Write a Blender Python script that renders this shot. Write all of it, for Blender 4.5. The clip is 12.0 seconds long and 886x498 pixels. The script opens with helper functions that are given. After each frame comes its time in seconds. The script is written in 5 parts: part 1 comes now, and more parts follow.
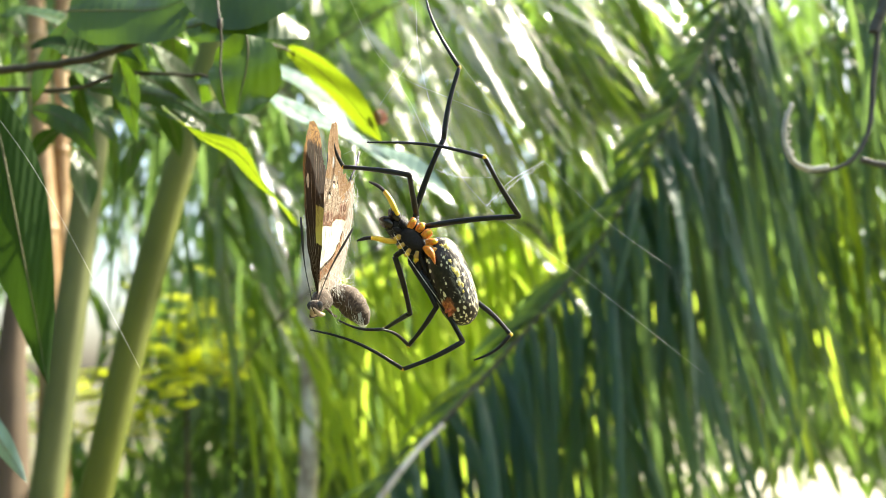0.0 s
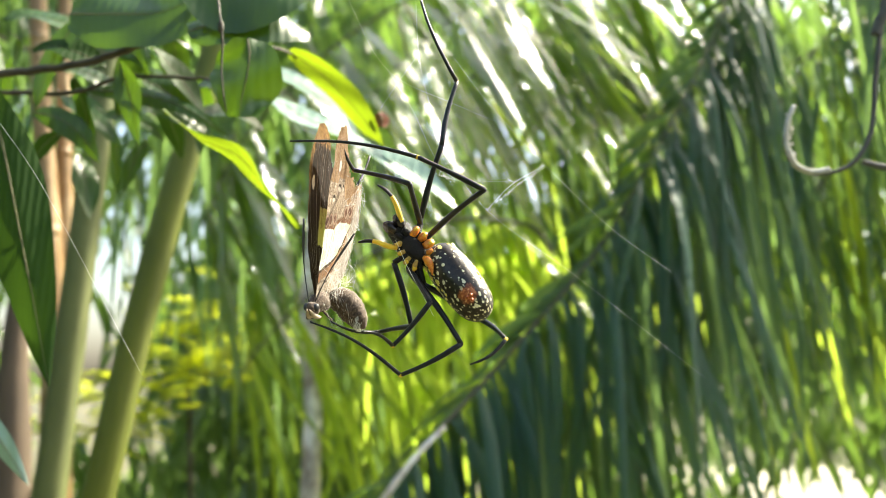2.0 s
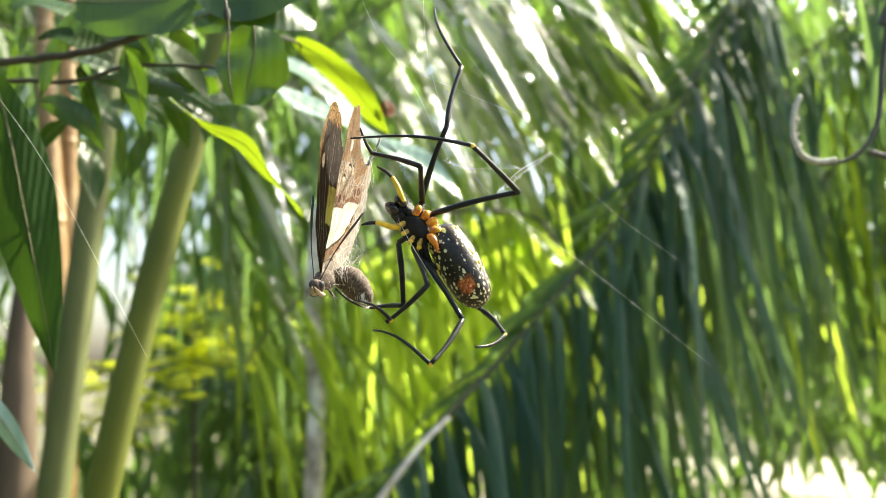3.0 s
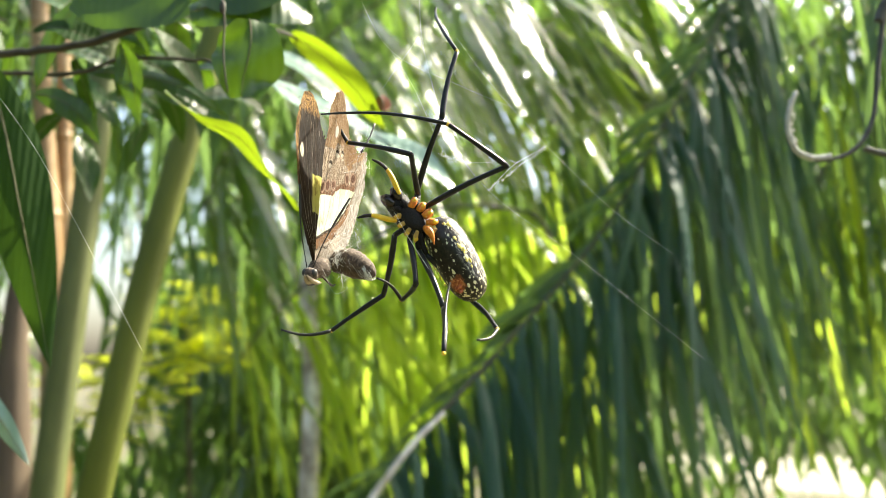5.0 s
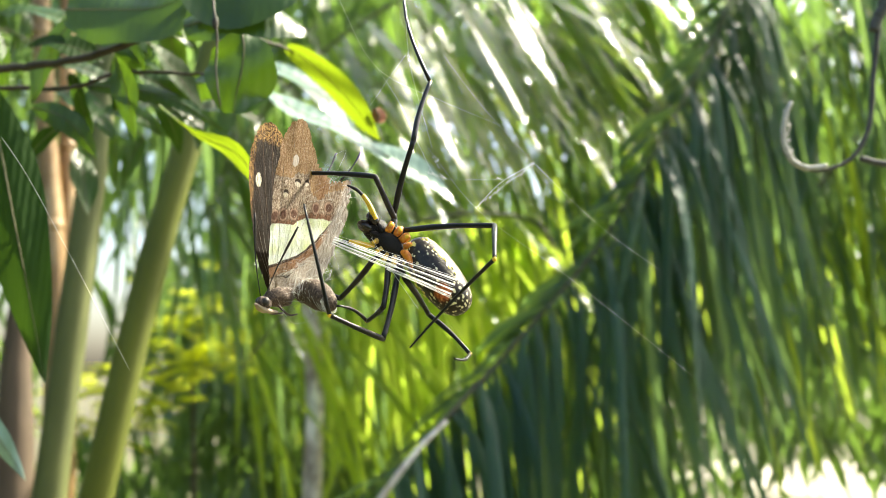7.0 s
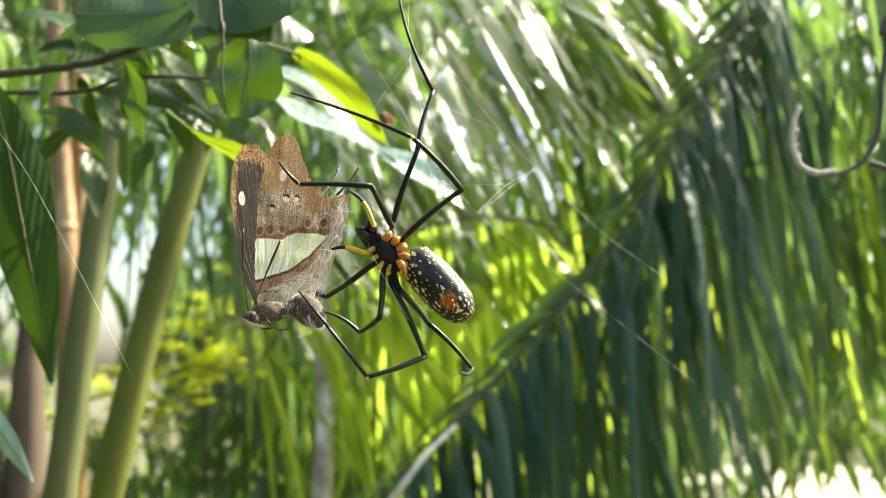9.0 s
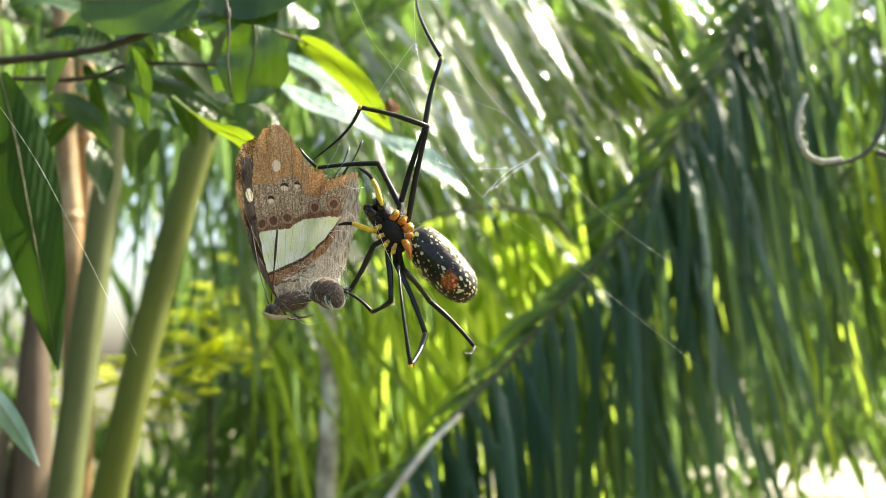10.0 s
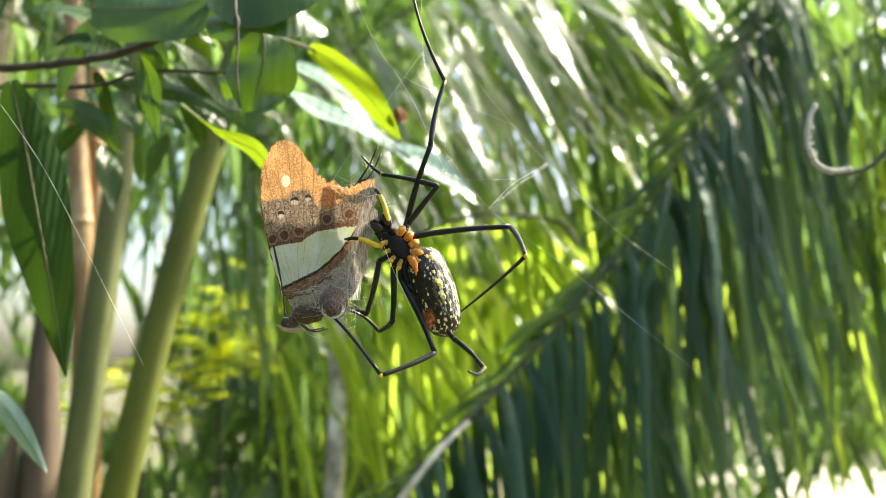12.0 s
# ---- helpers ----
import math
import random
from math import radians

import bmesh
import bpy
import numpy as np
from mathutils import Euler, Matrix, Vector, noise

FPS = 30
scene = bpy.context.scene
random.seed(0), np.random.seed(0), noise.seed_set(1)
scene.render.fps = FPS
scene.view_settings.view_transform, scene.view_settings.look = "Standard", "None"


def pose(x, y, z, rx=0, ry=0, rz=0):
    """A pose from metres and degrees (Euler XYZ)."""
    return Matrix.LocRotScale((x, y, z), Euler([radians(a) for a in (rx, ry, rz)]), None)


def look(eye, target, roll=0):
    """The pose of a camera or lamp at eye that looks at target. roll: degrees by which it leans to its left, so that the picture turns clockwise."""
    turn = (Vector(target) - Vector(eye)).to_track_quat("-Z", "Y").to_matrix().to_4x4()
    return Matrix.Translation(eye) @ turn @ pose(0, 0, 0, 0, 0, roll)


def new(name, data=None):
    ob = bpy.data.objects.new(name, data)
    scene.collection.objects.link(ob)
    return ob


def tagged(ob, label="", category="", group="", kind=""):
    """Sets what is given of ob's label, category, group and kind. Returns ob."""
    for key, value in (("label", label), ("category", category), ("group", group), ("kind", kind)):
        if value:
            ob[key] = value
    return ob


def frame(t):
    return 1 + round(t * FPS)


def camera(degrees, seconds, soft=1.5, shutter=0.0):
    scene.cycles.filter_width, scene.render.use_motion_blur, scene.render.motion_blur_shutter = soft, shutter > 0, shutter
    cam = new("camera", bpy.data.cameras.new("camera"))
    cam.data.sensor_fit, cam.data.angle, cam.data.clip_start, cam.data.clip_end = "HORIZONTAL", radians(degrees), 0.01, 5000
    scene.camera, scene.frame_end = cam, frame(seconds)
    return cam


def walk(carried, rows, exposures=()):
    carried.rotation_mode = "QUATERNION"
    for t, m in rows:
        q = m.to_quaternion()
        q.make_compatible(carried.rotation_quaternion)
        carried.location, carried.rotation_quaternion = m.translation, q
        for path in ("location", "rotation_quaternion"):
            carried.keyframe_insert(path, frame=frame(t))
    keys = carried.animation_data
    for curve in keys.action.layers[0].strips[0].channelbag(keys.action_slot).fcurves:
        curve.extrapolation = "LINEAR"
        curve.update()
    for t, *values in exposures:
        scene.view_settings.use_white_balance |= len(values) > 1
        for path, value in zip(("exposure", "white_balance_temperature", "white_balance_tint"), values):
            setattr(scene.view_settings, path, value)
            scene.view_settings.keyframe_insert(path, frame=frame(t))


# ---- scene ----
# ================= camera =================
cam = camera(50.0, 12.0, soft=0.8)
cam.data.dof.use_dof = True
cam.data.dof.focus_distance = 0.30
cam.data.dof.aperture_fstop = 14.0
walk(cam, [
    (0, pose(0.0000, 0.0000, 1.5000, 98.00, 0.00, 0.00)),
    (0.5, pose(0.0005, 0.0000, 1.4993, 97.88, -0.10, 0.05)),
    (1, pose(0.0016, 0.0000, 1.5004, 97.87, -0.05, 0.35)),
    (1.5, pose(0.0020, 0.0000, 1.5015, 98.05, -0.18, 0.09)),
    (2, pose(0.0007, 0.0000, 1.5009, 98.08, 0.01, 0.16)),
    (2.5, pose(0.0002, 0.0000, 1.4998, 97.74, -0.18, 0.36)),
    (4.5, pose(-0.0011, 0.0000, 1.4988, 97.44, -0.31, 0.25)),
    (5, pose(0.0002, 0.0000, 1.4984, 97.35, -0.39, 0.09)),
    (5.5, pose(0.0021, 0.0000, 1.4990, 97.33, -0.40, 0.01)),
    (6, pose(0.0029, 0.0000, 1.4995, 97.36, -0.63, -0.03)),
    (6.5, pose(0.0039, 0.0000, 1.5009, 97.55, -0.35, 0.21)),
    (7, pose(0.0057, 0.0000, 1.5023, 97.70, -0.11, 0.42)),
    (9, pose(0.0092, 0.0000, 1.5030, 97.89, -0.35, 1.14)),
    (9.5, pose(0.0093, 0.0000, 1.5030, 97.87, -0.41, 1.17)),
    (10, pose(0.0093, 0.0000, 1.5003, 97.40, -0.61, 1.41)),
    (10.5, pose(0.0070, 0.0000, 1.5007, 97.53, -0.76, 1.36)),
    (11, pose(0.0078, 0.0000, 1.5008, 97.56, -1.03, 1.71)),
    (11.5, pose(0.0092, 0.0000, 1.5015, 97.50, -0.87, 1.93)),
    (12, pose(0.0102, 0.0000, 1.5021, 97.71, -0.94, 1.93)),
], exposures=[(0, 1.86, 6850, 4), (2.5, 1.83, 6850, 4), (4.5, 1.76, 6850, 4), (12, 1.77, 6850, 4)])

# ================= sky and sun =================
SUN = Vector((0.72, 0.46, 0.92)).normalized()
world = bpy.data.worlds.new("sky")
scene.world = world
world.use_nodes = True
wn = world.node_tree.nodes
sky = wn.new("ShaderNodeTexSky")
sky.sky_type = "NISHITA"
sky.sun_disc = False
sky.sun_elevation = math.asin(SUN.z)
sky.sun_rotation = math.atan2(SUN.x, SUN.y)
sky.air_density, sky.dust_density, sky.ozone_density = 1.0, 4.5, 0.8
world.node_tree.links.new(sky.outputs[0], wn["Background"].inputs[0])
wn["Background"].inputs[1].default_value = 0.15
sun_data = bpy.data.lights.new("sun", "SUN")
sun_data.energy, sun_data.angle, sun_data.color = 5.0, radians(0.53), (1.0, 0.93, 0.80)
sun_ob = new("sun", sun_data)
sun_ob.matrix_world = look(SUN * 30, (0, 0, 0))


# ================= materials =================
def nodes_of(name):
    m = bpy.data.materials.new(name)
    m.use_nodes = True
    nt = m.node_tree
    return m, nt, nt.nodes["Principled BSDF"], nt.nodes["Material Output"]


def ramp(nt, fac, stops):
    r = nt.nodes.new("ShaderNodeValToRGB")
    while len(r.color_ramp.elements) < len(stops):
        r.color_ramp.elements.new(0.5)
    for e, (p, c) in zip(r.color_ramp.elements, stops):
        e.position, e.color = p, (*c, 1)
    nt.links.new(fac, r.inputs[0])
    return r.outputs[0]


def noise_tex(nt, scale, detail=4, vec=None, rough=0.55):
    n = nt.nodes.new("ShaderNodeTexNoise")
    n.inputs["Scale"].default_value, n.inputs["Detail"].default_value = scale, detail
    n.inputs["Roughness"].default_value = rough
    if vec is not None:
        nt.links.new(vec, n.inputs["Vector"])
    return n.outputs["Fac"]


def coords(nt, kind="Object", scale=(1, 1, 1)):
    c = nt.nodes.new("ShaderNodeTexCoord")
    m = nt.nodes.new("ShaderNodeMapping")
    m.inputs["Scale"].default_value = scale
    nt.links.new(c.outputs[kind], m.inputs[0])
    return m.outputs[0]


def mix(nt, fac, a, b, mode="MIX"):
    n = nt.nodes.new("ShaderNodeMix")
    n.data_type, n.blend_type = "RGBA", mode
    for sock, v in ((n.inputs[0], fac), (n.inputs[6], a), (n.inputs[7], b)):
        if isinstance(v, (int, float)):
            sock.default_value = v
        elif isinstance(v, tuple):
            sock.default_value = (*v, 1)
        else:
            nt.links.new(v, sock)
    return n.outputs[2]


def calc(nt, op, a, b=0.0, c=0.0):
    n = nt.nodes.new("ShaderNodeMath")
    n.operation = op
    for sock, v in zip(n.inputs, (a, b, c)):
        if isinstance(v, (int, float)):
            sock.default_value = v
        else:
            nt.links.new(v, sock)
    return n.outputs[0]


def bump(nt, bsdf, height, strength, distance):
    b = nt.nodes.new("ShaderNodeBump")
    b.inputs["Strength"].default_value, b.inputs["Distance"].default_value = strength, distance
    nt.links.new(height, b.inputs["Height"])
    nt.links.new(b.outputs[0], bsdf.inputs["Normal"])


def leaf_material(name, dark, light, through_light, share, rough=0.38, veins=0.0, spread=0.6, scale=14.0, gloss=0.8):
    """A leaf: a waxy skin over tissue that lets light through."""
    m, nt, bsdf, out = nodes_of(name)
    info = nt.nodes.new("ShaderNodeObjectInfo")
    geo = nt.nodes.new("ShaderNodeNewGeometry")
    v = coords(nt)
    big = noise_tex(nt, scale, 4, v)
    pick = calc(nt, "ADD", calc(nt, "MULTIPLY", big, 1 - spread), calc(nt, "MULTIPLY", calc(nt, "FRACT", calc(nt, "ADD", info.outputs["Random"], geo.outputs["Random Per Island"])), spread))
    col = ramp(nt, pick, [(0.15, dark), (0.85, light)])
    if veins:
        w = nt.nodes.new("ShaderNodeTexWave")
        w.bands_direction = "X"
        w.inputs["Scale"].default_value, w.inputs["Distortion"].default_value = veins, 2.0
        nt.links.new(v, w.inputs["Vector"])
        col = mix(nt, calc(nt, "MULTIPLY", w.outputs["Fac"], 0.10), col, light)
        bump(nt, bsdf, w.outputs["Fac"], 0.25, 0.001)
        bsdf.inputs["Specular IOR Level"].default_value = gloss * 0.625
    fine = noise_tex(nt, scale * 9, 3, v)
    if not veins:
        bump(nt, bsdf, noise_tex(nt, scale * 2.5, 2, v), 0.4, 0.012)
        bsdf.inputs["Specular IOR Level"].default_value = gloss
    col = mix(nt, calc(nt, "MULTIPLY", fine, 0.3), col, dark, "MIX")
    nt.links.new(col, bsdf.inputs["Base Color"])
    bsdf.inputs["Roughness"].default_value = rough
    tr = nt.nodes.new("ShaderNodeBsdfTranslucent")
    tcol = mix(nt, 0.75, col, through_light)
    tcol = mix(nt, calc(nt, "MULTIPLY", pick, 0.5), tcol, mix(nt, 0.5, through_light, light))
    nt.links.new(tcol, tr.inputs["Color"])
    ms = nt.nodes.new("ShaderNodeMixShader")
    ms.inputs[0].default_value = share
    nt.links.new(bsdf.outputs[0], ms.inputs[1])
    nt.links.new(tr.outputs[0], ms.inputs[2])
    nt.links.new(ms.outputs[0], out.inputs["Surface"])
    return m


def solid(name, stops, rough=0.6, scale=30.0, stretch=(1, 1, 1), bump_by=0.3, bump_depth=0.001, metal=0.0, detail=5):
    """An opaque natural surface with coarse and fine variation."""
    m, nt, bsdf, out = nodes_of(name)
    v = coords(nt, "Object", stretch)
    a, b = noise_tex(nt, scale, detail, v), noise_tex(nt, scale * 6, 3, v)
    f = calc(nt, "ADD", calc(nt, "MULTIPLY", a, 0.7), calc(nt, "MULTIPLY", b, 0.3))
    nt.links.new(ramp(nt, f, stops), bsdf.inputs["Base Color"])
    bsdf.inputs["Roughness"].default_value, bsdf.inputs["Metallic"].default_value = rough, metal
    bump(nt, bsdf, f, bump_by, bump_depth)
    return m


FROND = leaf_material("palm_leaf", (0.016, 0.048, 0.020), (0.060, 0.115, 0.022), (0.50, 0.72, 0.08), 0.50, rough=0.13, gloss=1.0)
# Lit copy of palm_leaf: sun through the leaflets is put into its colour.
LIT_FROND = leaf_material("lit_palm_leaf", (0.04, 0.10, 0.016), (0.11, 0.19, 0.02), (0.70, 0.90, 0.10), 0.65, rough=0.22)
# Shaded copy of palm_leaf, darker and bluer to carry shade and sky tint.
SHADE_FROND = leaf_material("shade_palm_leaf", (0.014, 0.044, 0.034), (0.052, 0.105, 0.082), (0.34, 0.54, 0.12), 0.42, rough=0.42, gloss=0.14)
FROND_FAR = leaf_material("far_leaf", (0.015, 0.040, 0.018), (0.07, 0.12, 0.03), (0.26, 0.45, 0.06), 0.44, rough=0.32, scale=3.0)
SHRUB_LEAF = leaf_material("shrub_leaf", (0.16, 0.24, 0.02), (0.32, 0.40, 0.03), (0.96, 1.0, 0.06), 0.76, rough=0.45)
BROAD = leaf_material("broad_leaf", (0.014, 0.046, 0.006), (0.046, 0.100, 0.010), (0.16, 0.30, 0.012), 0.26, rough=0.34, veins=60, spread=0.3, scale=40)
LIME = leaf_material("young_leaf", (0.06, 0.13, 0.010), (0.14, 0.20, 0.010), (0.20, 0.28, 0.008), 0.58, rough=0.40, veins=60, spread=0.3, scale=40)
# Dark green copy of broad_leaf, lowered further so shade sits in its colour.
DEEP_SHADE = leaf_material("shaded_green_leaf", (0.008, 0.030, 0.005), (0.030, 0.070, 0.009), (0.08, 0.16, 0.012), 0.30, rough=0.5, veins=90, spread=0.2, scale=40, gloss=0.2)
# Glossy leaf whose green is paled to take in the glare of the sun.
WAXY_GLARE = leaf_material("waxy_glare_leaf", (0.14, 0.24, 0.17), (0.30, 0.42, 0.34), (0.30, 0.45, 0.20), 0.20, rough=0.22, veins=40, spread=0.3, scale=40, gloss=1.6)
DRY = solid("dry_leaf", [(0.3, (0.16, 0.05, 0.02)), (0.7, (0.36, 0.13, 0.05))], 0.7, 120)
RACHIS = solid("rachis", [(0.25, (0.045, 0.055, 0.016)), (0.75, (0.16, 0.14, 0.05))], 0.5, 12, (1, 1, 1))
RACHIS_DARK = solid("old_rachis", [(0.25, (0.020, 0.026, 0.012)), (0.75, (0.085, 0.065, 0.026))], 0.6, 14)
CANE_GREEN = solid("green_cane", [(0.2, (0.048, 0.066, 0.006)), (0.55, (0.110, 0.130, 0.010)), (0.85, (0.20, 0.20, 0.025))], 0.62, 14, (1, 1, 0.25), 0.2, 0.002)
# Blotches of the pale and tan canes hold some sun dapple in their colour.
CANE_PALE = solid("pale_cane", [(0.2, (0.050, 0.066, 0.016)), (0.55, (0.120, 0.135, 0.040)), (0.8, (0.26, 0.25, 0.10))], 0.65, 16, (1, 1, 0.3), 0.25, 0.002)
CANE_TAN = solid("tan_cane", [(0.2, (0.07, 0.04, 0.016)), (0.5, (0.24, 0.14, 0.055)), (0.72, (0.55, 0.42, 0.25))], 0.5, 12, (1, 1, 0.35), 0.3, 0.002)
TRUNK = solid("trunk_bark", [(0.2, (0.045, 0.032, 0.020)), (0.55, (0.11, 0.076, 0.048)), (0.85, (0.22, 0.15, 0.10))], 0.8, 10, (1, 1, 0.25), 0.6, 0.006)
# White patches are sunlight on the bark, put into the colour.
SUNLIT_BARK = solid("sunlit_bark", [(0.34, (0.14, 0.11, 0.085)), (0.48, (0.42, 0.37, 0.31)), (0.60, (0.82, 0.79, 0.72))], 0.8, 14, (1, 1, 0.6), 0.5, 0.004)
TWIG = solid("twig", [(0.25, (0.018, 0.017, 0.011)), (0.75, (0.075, 0.062, 0.038))], 0.75, 160, bump_depth=0.0006)
BARE = solid("bare_twig", [(0.25, (0.035, 0.034, 0.030)), (0.75, (0.10, 0.10, 0.088))], 0.8, 160, bump_depth=0.0006)
LICHEN = solid("lichen", [(0.3, (0.26, 0.25, 0.21)), (0.7, (0.66, 0.64, 0.58))], 0.9, 300, bump_depth=0.0008)


def soil_material():
    """Dark litter and low weeds, with a clearing of pale dry sand further off."""
    m, nt, bsdf, out = nodes_of("soil")
    v = coords(nt)
    a, b = noise_tex(nt, 1.3, 5, v), noise_tex(nt, 14, 4, v)
    f = calc(nt, "ADD", calc(nt, "MULTIPLY", a, 0.6), calc(nt, "MULTIPLY", b, 0.4))
    litter = ramp(nt, f, [(0.3, (0.025, 0.040, 0.015)), (0.5, (0.08, 0.075, 0.035)), (0.75, (0.20, 0.16, 0.09))])
    sand = ramp(nt, f, [(0.3, (0.30, 0.27, 0.20)), (0.7, (0.60, 0.56, 0.46))])
    dist = nt.nodes.new("ShaderNodeVectorMath")
    dist.operation = "DISTANCE"
    nt.links.new(v, dist.inputs[0])
    dist.inputs[1].default_value = (6.5, 15.0, 0)
    mask = calc(nt, "MINIMUM", calc(nt, "MAXIMUM", calc(nt, "SUBTRACT", 5.0, calc(nt, "ADD", dist.outputs["Value"], calc(nt, "MULTIPLY", a, 3.0))), 0.0), 1.0)
    nt.links.new(mix(nt, mask, litter, sand), bsdf.inputs["Base Color"])
    bsdf.inputs["Roughness"].default_value = 0.95
    bump(nt, bsdf, f, 0.6, 0.03)
    return m


SOIL = soil_material()
SPIDER_BLACK = solid("spider_black", [(0.3, (0.005, 0.005, 0.005)), (0.75, (0.016, 0.013, 0.011))], 0.45, 1500, bump_by=0.8, bump_depth=0.0006)
def hairy(m, weight, rough=0.35):
    """Fine pale hair on a skin."""
    b = m.node_tree.nodes["Principled BSDF"]
    b.inputs["Sheen Weight"].default_value, b.inputs["Sheen Roughness"].default_value = weight, rough
    b.inputs["Sheen Tint"].default_value = (0.95, 0.92, 0.85, 1)
    return m


LEG_BLACK = solid("leg_black", [(0.3, (0.003, 0.004, 0.004)), (0.64, (0.012, 0.013, 0.012)), (0.80, (0.10, 0.10, 0.085))], 0.30, 420, bump_by=0.5, bump_depth=0.0003)
ORANGE = solid("spider_orange", [(0.28, (0.16, 0.035, 0.008)), (0.45, (0.60, 0.17, 0.012)), (0.7, (0.84, 0.40, 0.030))], 0.42, 700, bump_depth=0.0002)
YELLOW = solid("spider_yellow", [(0.3, (0.62, 0.36, 0.010)), (0.7, (0.85, 0.58, 0.04))], 0.42, 700, bump_depth=0.0002)
YELLOW_SPOT = solid("yellow_spot", [(0.3, (0.60, 0.46, 0.05)), (0.7, (0.80, 0.68, 0.20))], 0.42, 900, bump_depth=0.0002)
RUST = solid("spinneret_rust", [(0.3, (0.28, 0.05, 0.012)), (0.7, (0.62, 0.17, 0.04))], 0.5, 700, bump_depth=0.0003)
PREY_BODY = solid("prey_body", [(0.35, (0.018, 0.011, 0.008)), (0.55, (0.10, 0.066, 0.046)), (0.70, (0.34, 0.27, 0.21))], 0.75, 1500, bump_by=0.6, bump_depth=0.0003)
PREY_PALE = solid("prey_pale", [(0.3, (0.24, 0.17, 0.11)), (0.7, (0.54, 0.44, 0.33))], 0.7, 500, bump_depth=0.0003)
for m, w in ((SPIDER_BLACK, 0.03), (LEG_BLACK, 0.02), (PREY_BODY, 0.3)):
    hairy(m, w)
for m, level in ((SPIDER_BLACK, 0.2), (LEG_BLACK, 0.28), (PREY_BODY, 0.3)):
    m.node_tree.nodes["Principled BSDF"].inputs["Specular IOR Level"].default_value = level
VEIN = solid("wing_vein", [(0.3, (0.26, 0.19, 0.13)), (0.7, (0.52, 0.44, 0.34))], 0.8, 600)
ANTENNA = solid("antenna", [(0.3, (0.010, 0.009, 0.008)), (0.7, (0.04, 0.034, 0.03))], 0.5, 700)


def silk_material(name, share):
    m, nt, bsdf, out = nodes_of(name)
    bsdf.inputs["Base Color"].default_value = (0.92, 0.92, 0.90, 1)
    bsdf.inputs["Roughness"].default_value = 0.20
    tr = nt.nodes.new("ShaderNodeBsdfTranslucent")
    tr.inputs["Color"].default_value = (0.9, 0.9, 0.85, 1)
    ms = nt.nodes.new("ShaderNodeMixShader")
    ms.inputs[0].default_value = share
    nt.links.new(bsdf.outputs[0], ms.inputs[1])
    nt.links.new(tr.outputs[0], ms.inputs[2])
    nt.links.new(ms.outputs[0], out.inputs["Surface"])
    return m


SILK = silk_material("silk", 0.5)


def abdomen_material():
    """Black skin, dotted with cream: sparse specks below, wavy lines on the flanks, streaks in front, dense dashes behind (x runs from front to rear)."""
    m, nt, bsdf, out = nodes_of("spider_abdomen")
    plain = coords(nt)
    wob = nt.nodes.new("ShaderNodeTexNoise")
    wob.inputs["Scale"].default_value = 900.0
    nt.links.new(plain, wob.inputs["Vector"])
    vm = nt.nodes.new("ShaderNodeVectorMath")
    vm.operation = "MULTIPLY_ADD"
    nt.links.new(wob.outputs["Color"], vm.inputs[0])
    vm.inputs[1].default_value = (0.0012, 0.0012, 0.0012)
    nt.links.new(plain, vm.inputs[2])
    v = vm.outputs[0]
    sep = nt.nodes.new("ShaderNodeSeparateXYZ")
    nt.links.new(plain, sep.inputs[0])
    x = sep.outputs["X"]
    side = calc(nt, "ABSOLUTE", sep.outputs["Z"])

    def ease(value, edge, soft):
        return calc(nt, "MINIMUM", calc(nt, "MAXIMUM", calc(nt, "MULTIPLY", calc(nt, "SUBTRACT", value, edge), soft), 0.0), 1.0)

    def dots(scale, size, soft, keep, stretch=1.0):
        vo = nt.nodes.new("ShaderNodeTexVoronoi")
        vo.inputs["Scale"].default_value = scale
        st = nt.nodes.new("ShaderNodeVectorMath")
        st.operation = "MULTIPLY"
        nt.links.new(v, st.inputs[0])
        st.inputs[1].default_value = (stretch, 1, 1)
        nt.links.new(st.outputs[0], vo.inputs["Vector"])
        cell = nt.nodes.new("ShaderNodeSeparateColor")
        nt.links.new(vo.outputs["Color"], cell.inputs[0])
        rad = calc(nt, "MULTIPLY", calc(nt, "MULTIPLY_ADD", cell.outputs[0], 0.6, 0.4), size)
        on = calc(nt, "MULTIPLY", calc(nt, "SUBTRACT", rad, vo.outputs["Distance"]), soft)
        n = calc(nt, "MINIMUM", calc(nt, "MAXIMUM", on, 0.0), 1.0)
        return calc(nt, "MULTIPLY", n, calc(nt, "GREATER_THAN", cell.outputs[1], keep))

    cream, yellow = (0.74, 0.68, 0.44), (0.80, 0.72, 0.24)
    rear, flank, front = ease(x, 0.0175, 400.0), ease(side, 0.0052, 900.0), calc(nt, "SUBTRACT", 1.0, ease(x, 0.0035, 500.0))
    col = ramp(nt, noise_tex(nt, 500, 4, v), [(0.3, (0.008, 0.006, 0.004)), (0.75, (0.036, 0.026, 0.016))])
    col = mix(nt, calc(nt, "MULTIPLY", dots(700.0, 0.46, 9.0, 0.20, 0.7), 0.9), col, cream)
    col = mix(nt, calc(nt, "MULTIPLY", rear, dots(900.0, 0.42, 9.0, 0.05, 0.50)), col, cream)
    col = mix(nt, calc(nt, "MULTIPLY", flank, dots(560.0, 0.52, 9.0, 0.08, 0.40)), col, cream)
    col = mix(nt, calc(nt, "MULTIPLY", front, dots(520.0, 0.48, 9.0, 0.10, 0.45)), col, yellow)
    # Pale flank lines, with the grey sheen of the upper side coloured in.
    lines = nt.nodes.new("ShaderNodeVectorMath")
    lines.operation = "MULTIPLY"
    nt.links.new(v, lines.inputs[0])
    lines.inputs[1].default_value = (0.22, 1, 1)
